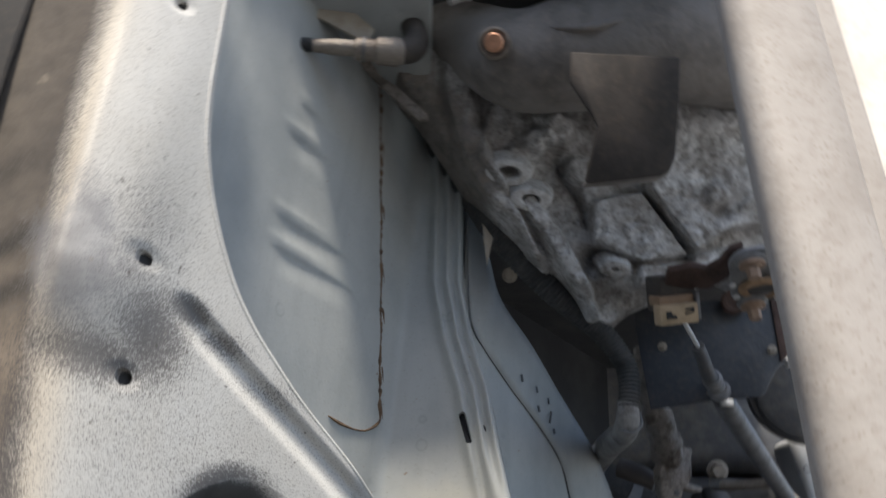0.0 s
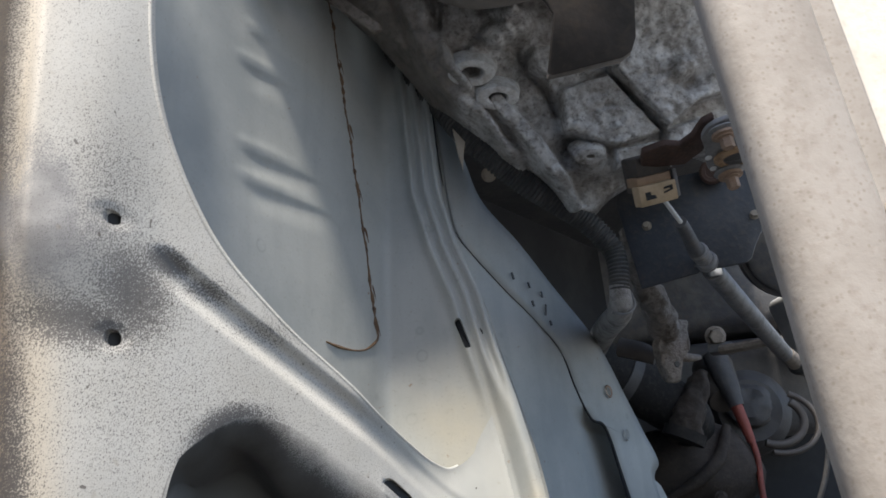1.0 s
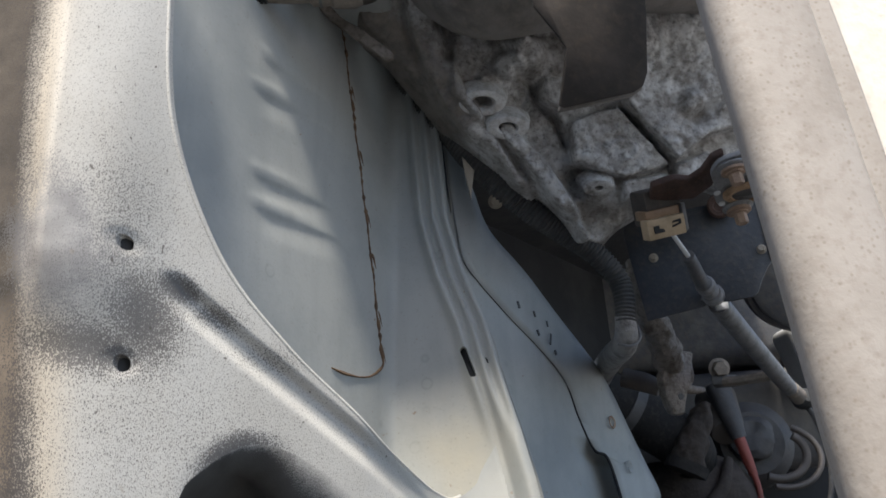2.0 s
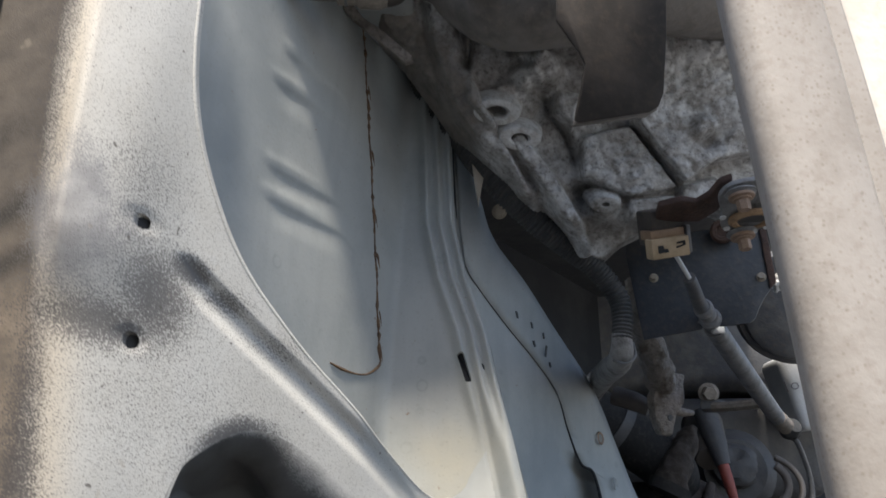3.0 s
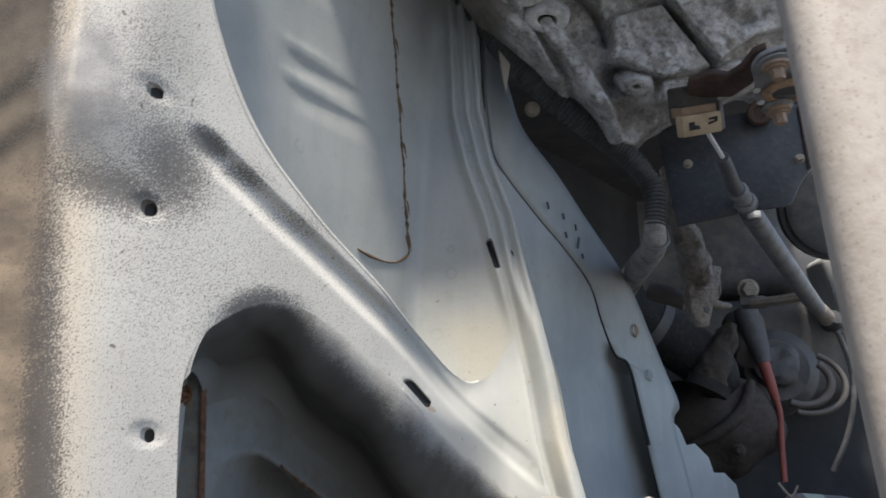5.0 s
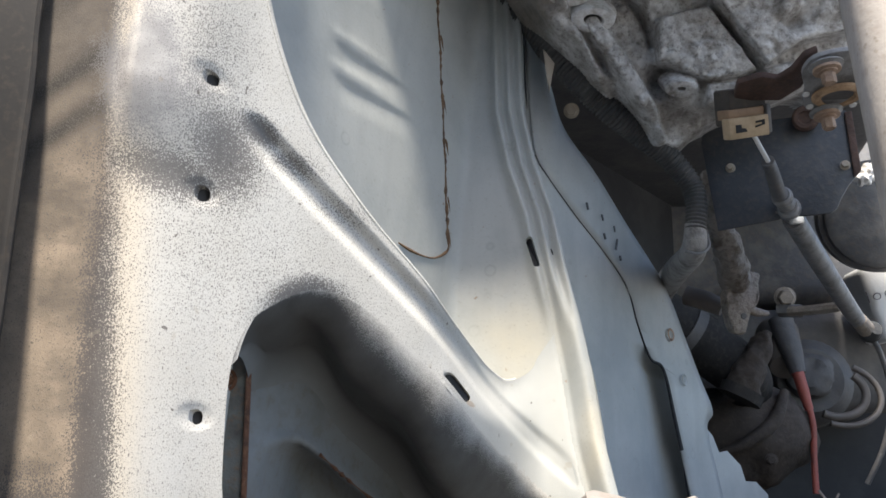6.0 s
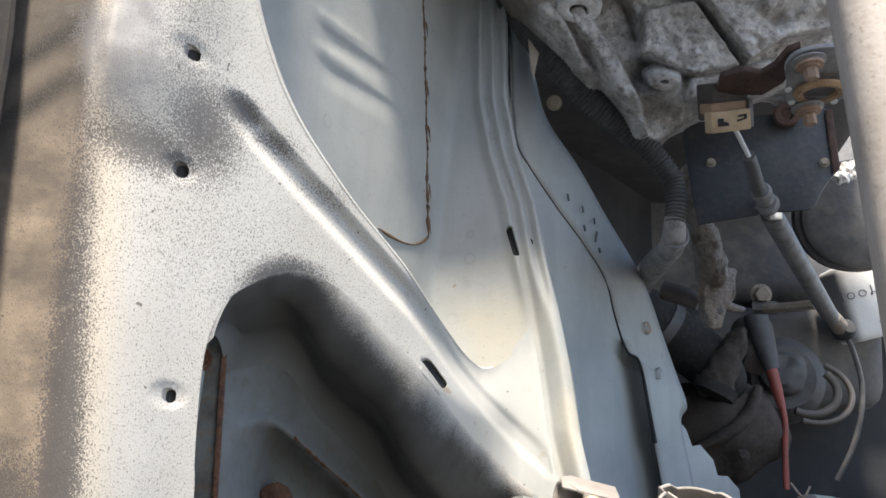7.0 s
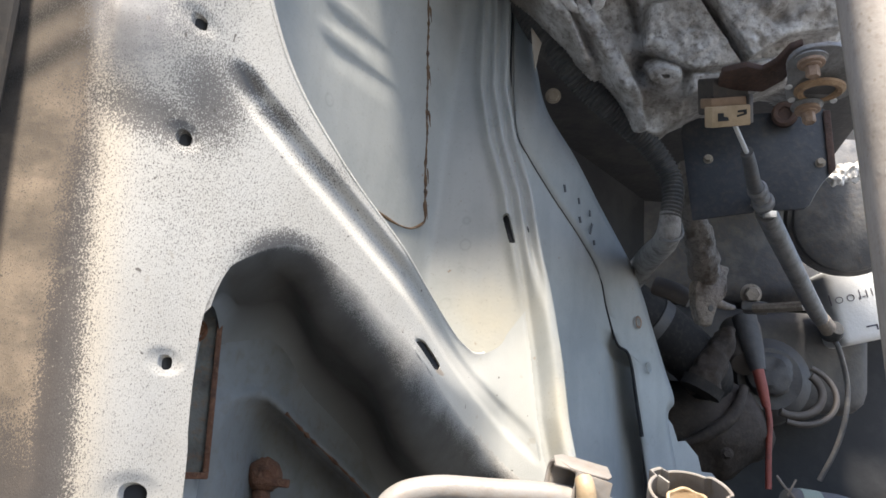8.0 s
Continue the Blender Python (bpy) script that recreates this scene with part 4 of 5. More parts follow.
# ---------------------------------------------------------------- radiator support post
def build_post():
    post = thing("radiator_support_post", "dusty beige pitted steel radiator support post with a side flange", "car frame post", at=(0.15, 0.31, 0.30))
    zs = np.linspace(0.30, 1.55, 60)
    prof = [(0.014, 0.050), (0.005, 0.030), (0.0005, 0.016), (0.0, 0.009), (0.0025, 0.004), (0.008, 0.0008), (0.016, 0.0), (0.030, 0.0006), (0.0385, 0.0022), (0.0405, 0.0036), (0.0415, 0.0062),
            (0.0420, 0.0105), (0.0432, 0.0130), (0.0460, 0.0136), (0.0535, 0.0124), (0.0550, 0.0128), (0.0556, 0.0142), (0.0550, 0.0170), (0.0470, 0.0230)]
    verts, faces = [], []
    for z in zs:
        x0 = 0.1310 + (1.066 - z) * 0.048
        for a, b in prof:
            verts.append((x0 + a, 0.303 + b + 0.0006 * math.sin(z * 31 + a * 90), z))
    k = len(prof)
    for i in range(len(zs) - 1):
        for j in range(k - 1):
            a = i * k + j
            faces.append((a, a + 1, a + k + 1, a + k))
    ob = mesh_object("channel", verts, faces, BAR, post)
    md = ob.modifiers.new("thickness", "SOLIDIFY")
    md.thickness, md.offset = 0.0015, -1
    # outer strip in a paler copy of the post's paint, standing in for sunlight
    wing = []
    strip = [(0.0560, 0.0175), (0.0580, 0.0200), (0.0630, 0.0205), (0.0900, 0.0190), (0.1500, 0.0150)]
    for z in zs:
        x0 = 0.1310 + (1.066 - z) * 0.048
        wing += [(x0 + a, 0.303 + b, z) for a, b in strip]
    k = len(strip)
    mesh_object("outer_strip", wing, [(i * k + j, i * k + j + 1, (i + 1) * k + j + 1, (i + 1) * k + j) for i in range(len(zs) - 1) for j in range(k - 1)], BAR_SUNLIT, post, "sandy outer strip with sunlight painted into its pale colour").modifiers.new("thickness", "SOLIDIFY").thickness = -0.0015
    # worn weld spot on the flange
    part("weld_mark", slab([(-0.004, -0.005), (0.003, -0.0055), (0.0045, 0.003), (-0.003, 0.0055)], 0.0006, 0.0002, facing((0.1872, 0.3158, 0.918), (1, 0, 0), (0, 0, 1))), IVORY, post, "pale bare weld spot")
    return post


build_post()


# ---------------------------------------------------------------- gearbox
GB = facing((0.120, 0.618, 1.180), (1, 0, 0), (0, -0.4226, 0.9063))
gearbox = thing("gearbox", "grimy grey cast aluminium gearbox with threaded bosses and oily ribs", "gearbox", at=(0.13, 0.75, 1.2))


def plateau(poly, u, v, h, bevel):
    return h * step((signed_distance(np.array(poly, float), u, v) + bevel * 0.5) / bevel)


def gearbox_relief(u, v):
    """Relief of the casting's underside, towards the viewer."""
    def bump(x0, y0, r, height):
        return height * step(1.5 - np.hypot(u - x0, v - y0) / r)

    h = -0.042 - 0.05 * (u + 0.05)
    rim = path_distance(spline([(-0.117, 0.20), (-0.116, 0.106), (-0.106, 0.064), (-0.093, 0.031), (-0.074, 0.0), (-0.058, -0.031), (-0.039, -0.064), (-0.02, -0.095)], 5), u, v)
    h = h + 0.024 * step(1.7 - rim / 0.0105)
    arm = path_distance(spline([(-0.048, -0.001), (-0.025, -0.031), (0.001, -0.071), (0.012, -0.095)], 5), u, v)
    h = h + 0.022 * step(1.7 - arm / 0.0065)
    h = h + plateau([(-0.089, 0.20), (-0.089, 0.083), (-0.093, 0.031), (-0.065, 0.002), (-0.036, 0.017), (-0.022, 0.040), (-0.043, 0.078), (-0.03, 0.20)], u, v, 0.011, 0.006)
    h = h + bump(-0.0246, 0.064, 0.014, 0.026) + bump(-0.046, 0.054, 0.010, 0.014) + bump(-0.062, 0.040, 0.009, 0.010) + bump(-0.034, 0.076, 0.008, 0.016)
    h = h + plateau([(-0.015, 0.043), (0.004, 0.042), (-0.001, 0.012), (-0.018, 0.024)], u, v, 0.024, 0.004)
    h = h - 0.010 * bell(path_distance(spline([(-0.027, 0.044), (-0.014, 0.020), (-0.002, 0.002), (0.005, -0.016)], 4), u, v) / 0.0035)
    h = h + plateau([(0.0075, 0.004), (0.030, 0.012), (0.0489, 0.0145), (0.0916, -0.0376), (0.076, -0.042), (0.0524, -0.0464), (0.030, -0.040), (0.0075, -0.0312)], u, v, 0.018, 0.004)
    h = h + plateau([(0.0530, 0.0170), (0.056, 0.050), (0.060, 0.20), (0.172, 0.20), (0.172, -0.005), (0.1250, -0.0140), (0.0960, -0.0350)], u, v, 0.027, 0.004)
    h = h + plateau([(0.0966, -0.036), (0.1286, -0.0287), (0.131, -0.0508), (0.109, -0.0605), (0.0941, -0.0508)], u, v, 0.016, 0.004)
    h = h + plateau([(0.050, -0.0490), (0.090, -0.0440), (0.094, -0.0620), (0.050, -0.0680)], u, v, 0.014, 0.004)
    h = h + bump(0.0293, -0.0545, 0.012, 0.012) - 0.016 * bell(np.hypot((u - 0.012) / 1.1, v + 0.044) / 0.010)
    h = h - 0.014 * bell(np.hypot((u + 0.0965) * 1.6, v - 0.066) / 0.0085) - 0.016 * bell(np.hypot(u + 0.0625, v - 0.0075) / 0.0055)
    h = h + bump(0.112, 0.012, 0.010, 0.008) - 0.010 * bell(np.hypot(u - 0.118, v - 0.004) / 0.009)
    h = h + 0.0012 * bell((np.hypot(u - 0.050, (v + 0.024) * 1.3) - 0.011) / 0.0016) + 0.0008 * bell(np.hypot(u - 0.050, (v + 0.024) * 1.3) / 0.005)
    for k, (a, b) in enumerate([(0.115, 0.000), (0.13, 0.010), (0.10, 0.030), (0.15, -0.005)]):
        h = h - 0.005 * bell(np.hypot(u - a, v - b) / (0.008 + 0.002 * k))
    return h


def build_gearbox():
    s = 0.0014
    u, v = np.meshgrid(np.arange(-0.205, 0.19, s), np.arange(-0.135, 0.22, s), indexing="ij")
    h = gearbox_relief(u, v)
    rough = np.empty(u.shape)
    for i in range(u.shape[0]):
        for j in range(u.shape[1]):
            p = Vector((u[i, j], v[i, j], 0.0))
            rough[i, j] = 0.0026 * noise.noise(p * 42) + 0.0030 * abs(noise.noise(p * 75 + Vector((3, 1, 0)))) + 0.0016 * noise.noise(p * 150) + 0.0009 * noise.noise(p * 340)
    h = h + rough - 0.016 * step((-0.064 - v) / 0.02) * step((u + 0.02) / 0.03)
    outline = spline([(-0.200, 0.22), (-0.176, 0.111), (-0.143, 0.0685), (-0.118, 0.035), (-0.094, 0.003), (-0.072, -0.014), (-0.059, -0.026), (-0.042, -0.046), (-0.024, -0.060), (-0.006, -0.076), (0.006, -0.092), (0.014, -0.102), (0.034, -0.106), (0.054, -0.090), (0.096, -0.070), (0.140, -0.052), (0.185, -0.040), (0.185, 0.22)], 5, True)
    d = signed_distance(outline, u, v)
    h = h - 0.034 * step((0.008 - d) / 0.016) - (0.004 + 0.05 * step((u - 0.02) / 0.03)) * step((-d) / 0.008)
    du, dv = np.gradient(d, s)
    past = np.clip(-0.006 - d, 0, None) / (np.hypot(du, dv) + 1e-9)
    keep = d > -0.006 - s
    u, v = u + past * du, v + past * dv
    faces, used = grid_faces(keep)
    loc = np.stack([u.ravel(), v.ravel(), h.ravel()], 1)[used]
    m = np.array(GB)
    w = loc @ m[:3, :3].T + m[:3, 3]
    ob = mesh_object("casing", w, faces, CAST, gearbox)
    rise = ob.data.attributes.new("rise", "FLOAT", "POINT")
    rise.data.foreach_set("value", ((h.ravel()[used] + 0.045) / 0.045).astype(np.float32))
    oily = step((0.042 - d) / 0.022) * step((v + 0.03) / 0.04) * step((-0.070 - u) / 0.02)
    ob.data.attributes.new("oily", "FLOAT", "POINT").data.foreach_set("value", oily.ravel()[used].astype(np.float32))


build_gearbox()


def boss(u, v, h, r, hole, lean, metal=BOSS):
    at = GB @ Vector((u, v, h))
    ax = GB.to_3x3() @ Vector(lean)
    prof = [(r * 1.25, -0.020), (r * 1.06, -0.004), (r * 0.98, -0.0006), (r * 0.9, 0.0), (hole * 1.18, 0.0), (hole, -0.0015)]
    for k in range(8):
        prof += [(hole * 0.93, -0.0022 - k * 0.0022), (hole, -0.0033 - k * 0.0022)]
    prof += [(hole * 0.9, -0.021), (0, -0.021)]
    ring = Matrix.Translation(at) @ frame_of(ax) @ Matrix.Diagonal((1.12, 0.66, 1, 1)) @ (Matrix.Translation(at) @ frame_of(ax)).inverted()
    bm = lathe(prof, at, ax, 36)
    bm.transform(ring)
    part("boss", bm, metal, gearbox, "threaded oval cast boss")


boss(-0.0681, 0.0215, -0.0125, 0.0175, 0.0085, (0.05, -0.45, 0.89))
boss(-0.0478, 0.0002, -0.0185, 0.0160, 0.0072, (0.05, -0.45, 0.89))
boss(0.0280, -0.0545, -0.0295, 0.0120, 0.0030, (0.0, -0.45, 0.89), CAST)

# ---------------------------------------------------------------- black cover and duct above the gearbox
cover = thing("bracket_cover", "black plastic cover with a rounded corner beside the gearbox", "plastic cover", at=(0.13, 0.52, 1.2))
CV = facing((0.130, 0.508, 1.156), (1, 0, 0), (0, -0.42, 0.906))
outline = [(-0.046, 0.042), (-0.030, 0.020), (-0.0255, 0.012), (-0.0325, -0.0275), (-0.029, -0.0295), (0.020, -0.0215), (0.0265, -0.0175), (0.0300, -0.008), (0.0315, 0.030), (0.0310, 0.064), (-0.046, 0.064)]
part("plate", slab(outline, 0.004, 0.001, CV), COVER, cover)
part("rim", slab([(-0.0325, -0.031), (0.020, -0.0235), (0.0265, -0.019), (0.025, -0.0165), (-0.0315, -0.027)], 0.012, 0.001, CV @ Matrix.Translation((0, 0, -0.009))), HAZED, cover, "lighter dusty lower rim")
part("button", lathe([(0, 0.0016), (0.0058, 0.0016), (0.0066, 0.0010), (0.0074, 0.0016), (0.0084, 0.0013), (0.0092, 0.0)], CV @ Vector((0.002, 0.022, 0.0020)), CV.to_3x3() @ Vector((0, 0, 1)), 28), COVER, cover, "faint raised round mark")

duct = thing("air_duct", "dark grey rubber air duct with a folded seam", "air duct", at=(0.15, 0.6, 1.3))
part("bellows", tube([(-0.02, 0.60, 1.360), (0.02, 0.58, 1.312), (0.058, 0.555, 1.272), (0.11, 0.55, 1.280), (0.18, 0.55, 1.290), (0.34, 0.60, 1.31)], [0.022, 0.034, 0.042, 0.048, 0.046, 0.042], 32), HAZED, duct)
part("upper_fold", tube([(0.060, 0.512, 1.268), (0.10, 0.504, 1.262), (0.14, 0.505, 1.275), (0.20, 0.510, 1.283)], [0.001, 0.003, 0.003, 0.001], 10), HAZED, duct)

plug = thing("copper_plug", "round copper-faced plug in a grey collar", "plug", at=(0.030, 0.512, 1.256))
part("collar", lathe([(0.010, -0.02), (0.0125, -0.018), (0.0125, 0.004), (0.0105, 0.006), (0.008, 0.004), (0, 0.004)], (0.031, 0.512, 1.249), (-0.1, -0.75, -0.6), 28), BRACKET, plug)
part("face", lathe([(0.0075, 0.003), (0.0075, 0.0075), (0.006, 0.009), (0, 0.009)], (0.031, 0.512, 1.249), (-0.1, -0.75, -0.6), 24), COPPER, plug, "copper-coloured face")

# ---------------------------------------------------------------- linkage and brackets at the top of the bay
link = thing("pipe_clamp", "dull steel pipe with a black ribbed boot and a clamp", "pipe fitting", at=(-0.07, 0.53, 1.25))
part("pipe", tube([(-0.110, 0.527, 1.2510), (-0.092, 0.528, 1.2515), (-0.074, 0.529, 1.2520), (-0.060, 0.530, 1.2520)], [0.0052, 0.0068, 0.0066, 0.0070], 16), BRACKET, link)
boot = part("boot", tube([(-0.133, 0.525, 1.2503), (-0.108, 0.527, 1.2510)], 0.0048, 12, 2), RUBBER, link, "black ribbed rubber boot")
for k in range(7):
    part("boot_rib", lathe([(0.003, -0.0009), (0.0058, -0.0009), (0.0058, 0.0010), (0.003, 0.0010)], (-0.130 + k * 0.0030, 0.5255 + k * 0.0002, 1.2505 + k * 0.0001), (1, 0.05, 0.02), 16), RUBBER, boot)
clamp = part("clamp", lathe([(0.006, -0.004), (0.0092, -0.002), (0.0090, 0.012), (0.0112, 0.014), (0.0118, 0.030), (0.0090, 0.036), (0, 0.037)], (-0.074, 0.529, 1.2515), (1, 0.05, 0.01), 22), BRACKET, link)
part("clamp_band", lathe([(0.0094, -0.001), (0.0102, -0.001), (0.0102, 0.001), (0.0094, 0.001)], (-0.070, 0.529, 1.2515), (1, 0.05, 0.01), 22), STEEL_DARK, clamp, "dark clamp band")
part("elbow", tube([(-0.046, 0.531, 1.252), (-0.034, 0.532, 1.256), (-0.030, 0.535, 1.268), (-0.034, 0.545, 1.290), (-0.04, 0.555, 1.315)], [0.010, 0.0105, 0.0105, 0.010, 0.010], 18), COVER, link, "grimy pipe elbow")
part("upper_strap", slab([(-0.030, -0.012), (0.040, -0.010), (0.048, -0.004), (0.046, 0.006), (0.020, 0.012), (-0.030, 0.013)], 0.003, 0.001, facing((-0.108, 0.535, 1.297), (0.8, 0.1, -0.42), (0.3, 0, 0.9))), IVORY, link, "pale painted strap end")
stayer = thing("steel_bracket", "brown grimy flat steel bracket arm below the pipe", "bracket", at=(-0.05, 0.60, 1.25))
BK = facing((-0.050, 0.600, 1.270), (1, 0, 0), (0, -0.1, 1))
part("arm", roughen(slab([(-0.0400, 0.0340), (-0.0300, 0.0370), (-0.0130, 0.0135), (0.0060, -0.0020), (0.0299, -0.0240), (0.0310, -0.0290), (0.0242, -0.0320), (0.0, -0.0090), (-0.0220, 0.0110)], 0.006, 0.0015, BK), 0.0009, 160, 2), GRIME, stayer, "crusted brown arm")

# ---------------------------------------------------------------- sensor plug and shift rod
conn = thing("wiring_connector", "tan plastic wiring connector in a black housing", "connector", at=(0.178, 0.61, 1.08))
CN = facing((0.1775, 0.600, 1.077), (0.97, 0.10, 0.22), (-0.20, -0.50, 0.85)) @ Matrix.Scale(1.06, 4)
part("housing", block(0.027, 0.026, 0.026, CN @ Matrix.Translation((0.0045, 0.009, -0.016)), 0.002), COVER, conn, "black housing")
body = block(0.029, 0.0145, 0.012, CN @ Matrix.Translation((0, -0.005, 0.0)), 0.0012)
shell = part("shell", body, TAN, conn)
part("upper_step", block(0.0265, 0.007, 0.018, CN @ Matrix.Translation((0.0012, 0.0045, -0.0085)), 0.001), TAN_SHELL, conn)
part("key_slot", slab([(-0.010, -0.004), (-0.002, -0.004), (-0.003, -0.0015), (-0.006, -0.001), (-0.006, 0.0015), (-0.010, 0.0015)], 0.0006, 0, CN @ Matrix.Translation((0, -0.004, 0.0062))), NEAR_BLACK, shell, "dark key slot")
part("pin_slot", slab([(0.004, -0.001), (0.011, 0.0005), (0.011, 0.004), (0.0045, 0.0035), (0.0045, 0.0022), (0.009, 0.0022), (0.009, 0.0012), (0.004, 0.0004)], 0.0006, 0, CN @ Matrix.Translation((0, -0.005, 0.0062))), NEAR_BLACK, shell, "dark pin slot")
part("latch", block(0.003, 0.020, 0.014, CN @ Matrix.Translation((0.0165, -0.001, -0.004)), 0.0008), CABLE, conn)

rod = thing("shift_cable", "grey sheathed cable rod with a bright tip and ribbed joint", "cable", at=(0.25, 0.735, 1.06))
part("tip", tube([(0.186, 0.612, 1.072), (0.206, 0.643, 1.0625)], 0.0019, 10, 2), WHITE, rod, "bright metal tip")
part("boot", tube([(0.204, 0.640, 1.0635), (0.212, 0.657, 1.062), (0.226, 0.690, 1.061), (0.231, 0.700, 1.061)], [0.0050, 0.0054, 0.0062, 0.0066], 16), STEEL_DARK, rod, "dull grey-black rubber boot")
for k, (f, r) in enumerate([(0.0, 0.0085), (0.3, 0.0078), (0.65, 0.0098), (1.0, 0.008)]):
    c = Vector((0.231, 0.698, 1.061)).lerp(Vector((0.250, 0.733, 1.060)), f)
    part("joint_ring", lathe([(0, 0), (r * 0.8, 0), (r, 0.002), (r, 0.008), (r * 0.8, 0.0105), (0, 0.0105)], c, (0.45, 0.88, -0.02), 18), CABLE, rod)
part("joint_lug", block(0.026, 0.006, 0.012, facing((0.249, 0.733, 1.060), (1, -0.2, 0.1), (0, -0.3, 0.95)), 0.0015), CABLE, rod)
part("clip", block(0.011, 0.009, 0.006, facing((0.252, 0.728, 1.052), (1, -0.1, 0.05), (0, -0.3, 0.95)), 0.001), ZINC, rod, "small square metal clip")
part("sheath", tube([(0.255, 0.745, 1.0595), (0.30, 0.82, 1.050), (0.368, 0.930, 1.034), (0.385, 0.952, 1.027)], [0.0095, 0.0095, 0.009, 0.008], 18), CABLE, rod)
part("sleeve", tube([(0.384, 0.950, 1.028), (0.397, 0.964, 1.021)], [0.0085, 0.009], 16, 2), BRACKET, rod, "brownish end sleeve")
part("ball", lathe([(0, -0.012), (0.008, -0.010), (0.012, -0.003), (0.012, 0.003), (0.008, 0.010), (0, 0.012)], (0.402, 0.968, 1.020), (0.2, -0.9, 0.2), 20), RUBBER, rod, "black rubber ball end")
part("lead", tube([(0.400, 0.966, 1.015), (0.414, 0.980, 1.003), (0.429, 1.000, 0.970), (0.430, 1.012, 0.935), (0.424, 1.03, 0.90), (0.412, 1.05, 0.867)], 0.0030, 10), STEEL_DARK, rod)

# ---------------------------------------------------------------- dark mounting plate
plate = thing("mounting_plate", "dark steel mounting plate with rounded corners and two bolts", "plate", at=(0.235, 0.72, 1.09))
PL = facing((0.186, 0.752, 1.048), (0.109, -0.040, 0.0), (0, -0.06, 1.0))
pl_out = [(0.0055, 0.0), (0.057, 0.0045), (0.059, 0.009), (0.068, 0.009), (0.069, 0.005), (0.0975, 0.005), (0.1025, 0.0085), (0.1075, 0.0185), (0.114, 0.0285), (0.124, 0.0395), (0.1225, 0.090), (0.118, 0.097), (0.010, 0.099), (-0.002, 0.093), (-0.0035, 0.085)]
part("sheet", slab(pl_out, 0.003, 0.0008, PL), PLATE, plate)
part("edge_strip", slab([(0.1185, 0.034), (0.1245, 0.0395), (0.1230, 0.094), (0.1170, 0.094)], 0.006, 0.001, PL), BROWN, plate, "rusty folded edge")
for uu, vv in ((0.0203, 0.0572), (0.1128, 0.0458)):
    part("bolt", bolt_head(PL @ Vector((uu, vv, 0.003)), PL.to_3x3() @ Vector((0, 0, 1)), 0.0032, 0.005), IVORY, plate, "pale dusty bolt")
part("rust_lug", lathe([(0, 0), (0.011, 0), (0.011, 0.012), (0.009, 0.014), (0.006, 0.014), (0.005, 0.012), (0, 0.012)], PL @ Vector((0.086, 0.093, 0.004)), PL.to_3x3() @ Vector((0, -0.3, 1)), 20), BROWN, plate, "rusty round lug")

# ---------------------------------------------------------------- flange with gasket ring and bolts
flange = thing("pipe_flange", "grey flange with a rusty ring, two bolts and white paint dots", "flange", at=(0.236, 0.575, 1.09))
FL = facing((0.2325, 0.577, 1.090), (1, -0.05, 0.03), (0.0, -0.985, 0.17)) @ Matrix.Diagonal((1, 1.28, 1, 1))
fl_out = spline([(-0.020, 0.004), (-0.026, 0.019), (-0.019, 0.030), (0.003, 0.033), (0.018, 0.022), (0.030, 0.006), (0.026, -0.008), (0.006, -0.016), (-0.012, -0.014), (-0.018, -0.006)], 4, True)
part("gasket", slab([tuple(p) for p in fl_out], 0.004, 0.0008, FL), FLANGE_METAL, flange, "grey gasket plate")
gasket_ring = lathe([(0.0105, 0.0), (0.0175, 0.0), (0.0175, 0.002), (0.0150, 0.004), (0.0120, 0.0035), (0.0105, 0.0)], FL @ Vector((0.004, -0.001, 0.004)), FL.to_3x3() @ Vector((0, -0.2, 1)), 32)
ring = part("ring", gasket_ring, ORANGE, flange, "rust-orange gasket ring")
part("bore", lathe([(0, 0.0004), (0.0104, 0.0004), (0.0104, 0.0016), (0, 0.0016)], FL @ Vector((0.004, -0.001, 0.004)), FL.to_3x3() @ Vector((0, -0.2, 1)), 28), DARK, ring, "dark bore")
for uu, vv in ((-0.012, 0.023), (0.001, -0.016)):
    washer = part("washer", lathe([(0, 0), (0.0115, 0), (0.0115, 0.001), (0.010, 0.0016), (0.0085, 0.003), (0, 0.003)], FL @ Vector((uu, vv, 0.004)), FL.to_3x3() @ Vector((0.05, -0.15, 1)), 24), FLANGE_METAL, flange)
    part("collar", lathe([(0, 0), (0.0092, 0), (0.0092, 0.002), (0.0075, 0.0028), (0, 0.0028)], FL @ Vector((uu, vv, 0.007)), FL.to_3x3() @ Vector((0.05, -0.15, 1)), 20), BROWN_BOLT, washer)
    part("bolt", bolt_head(FL @ Vector((uu, vv, 0.009)), FL.to_3x3() @ Vector((0.05, -0.15, 1)), 0.0048, 0.010), BROWN_BOLT, washer, "brown hexagon bolt")
for uu, vv in ((-0.018, 0.0), (-0.004, 0.009), (0.018, 0.026), (-0.012, -0.011), (0.018, -0.011)):
    part("paint_dot", lathe([(0, 0), (0.0026, 0), (0.0024, 0.0008), (0, 0.001)], FL @ Vector((uu, vv, 0.0042)), FL.to_3x3() @ Vector((0, 0, 1)), 14), WHITE, flange, "white paint dot")
part("rust_arm", slab([(-0.064, 0.002), (-0.048, 0.007), (-0.036, 0.004), (-0.029, 0.010), (-0.024, 0.022), (-0.016, 0.026), (-0.014, 0.012), (-0.018, -0.004), (-0.030, -0.015), (-0.048, -0.014), (-0.064, -0.016)], 0.006, 0.0015, FL @ Matrix.Translation((0, 0, -0.012))), BROWN, flange, "rusty brown arm")

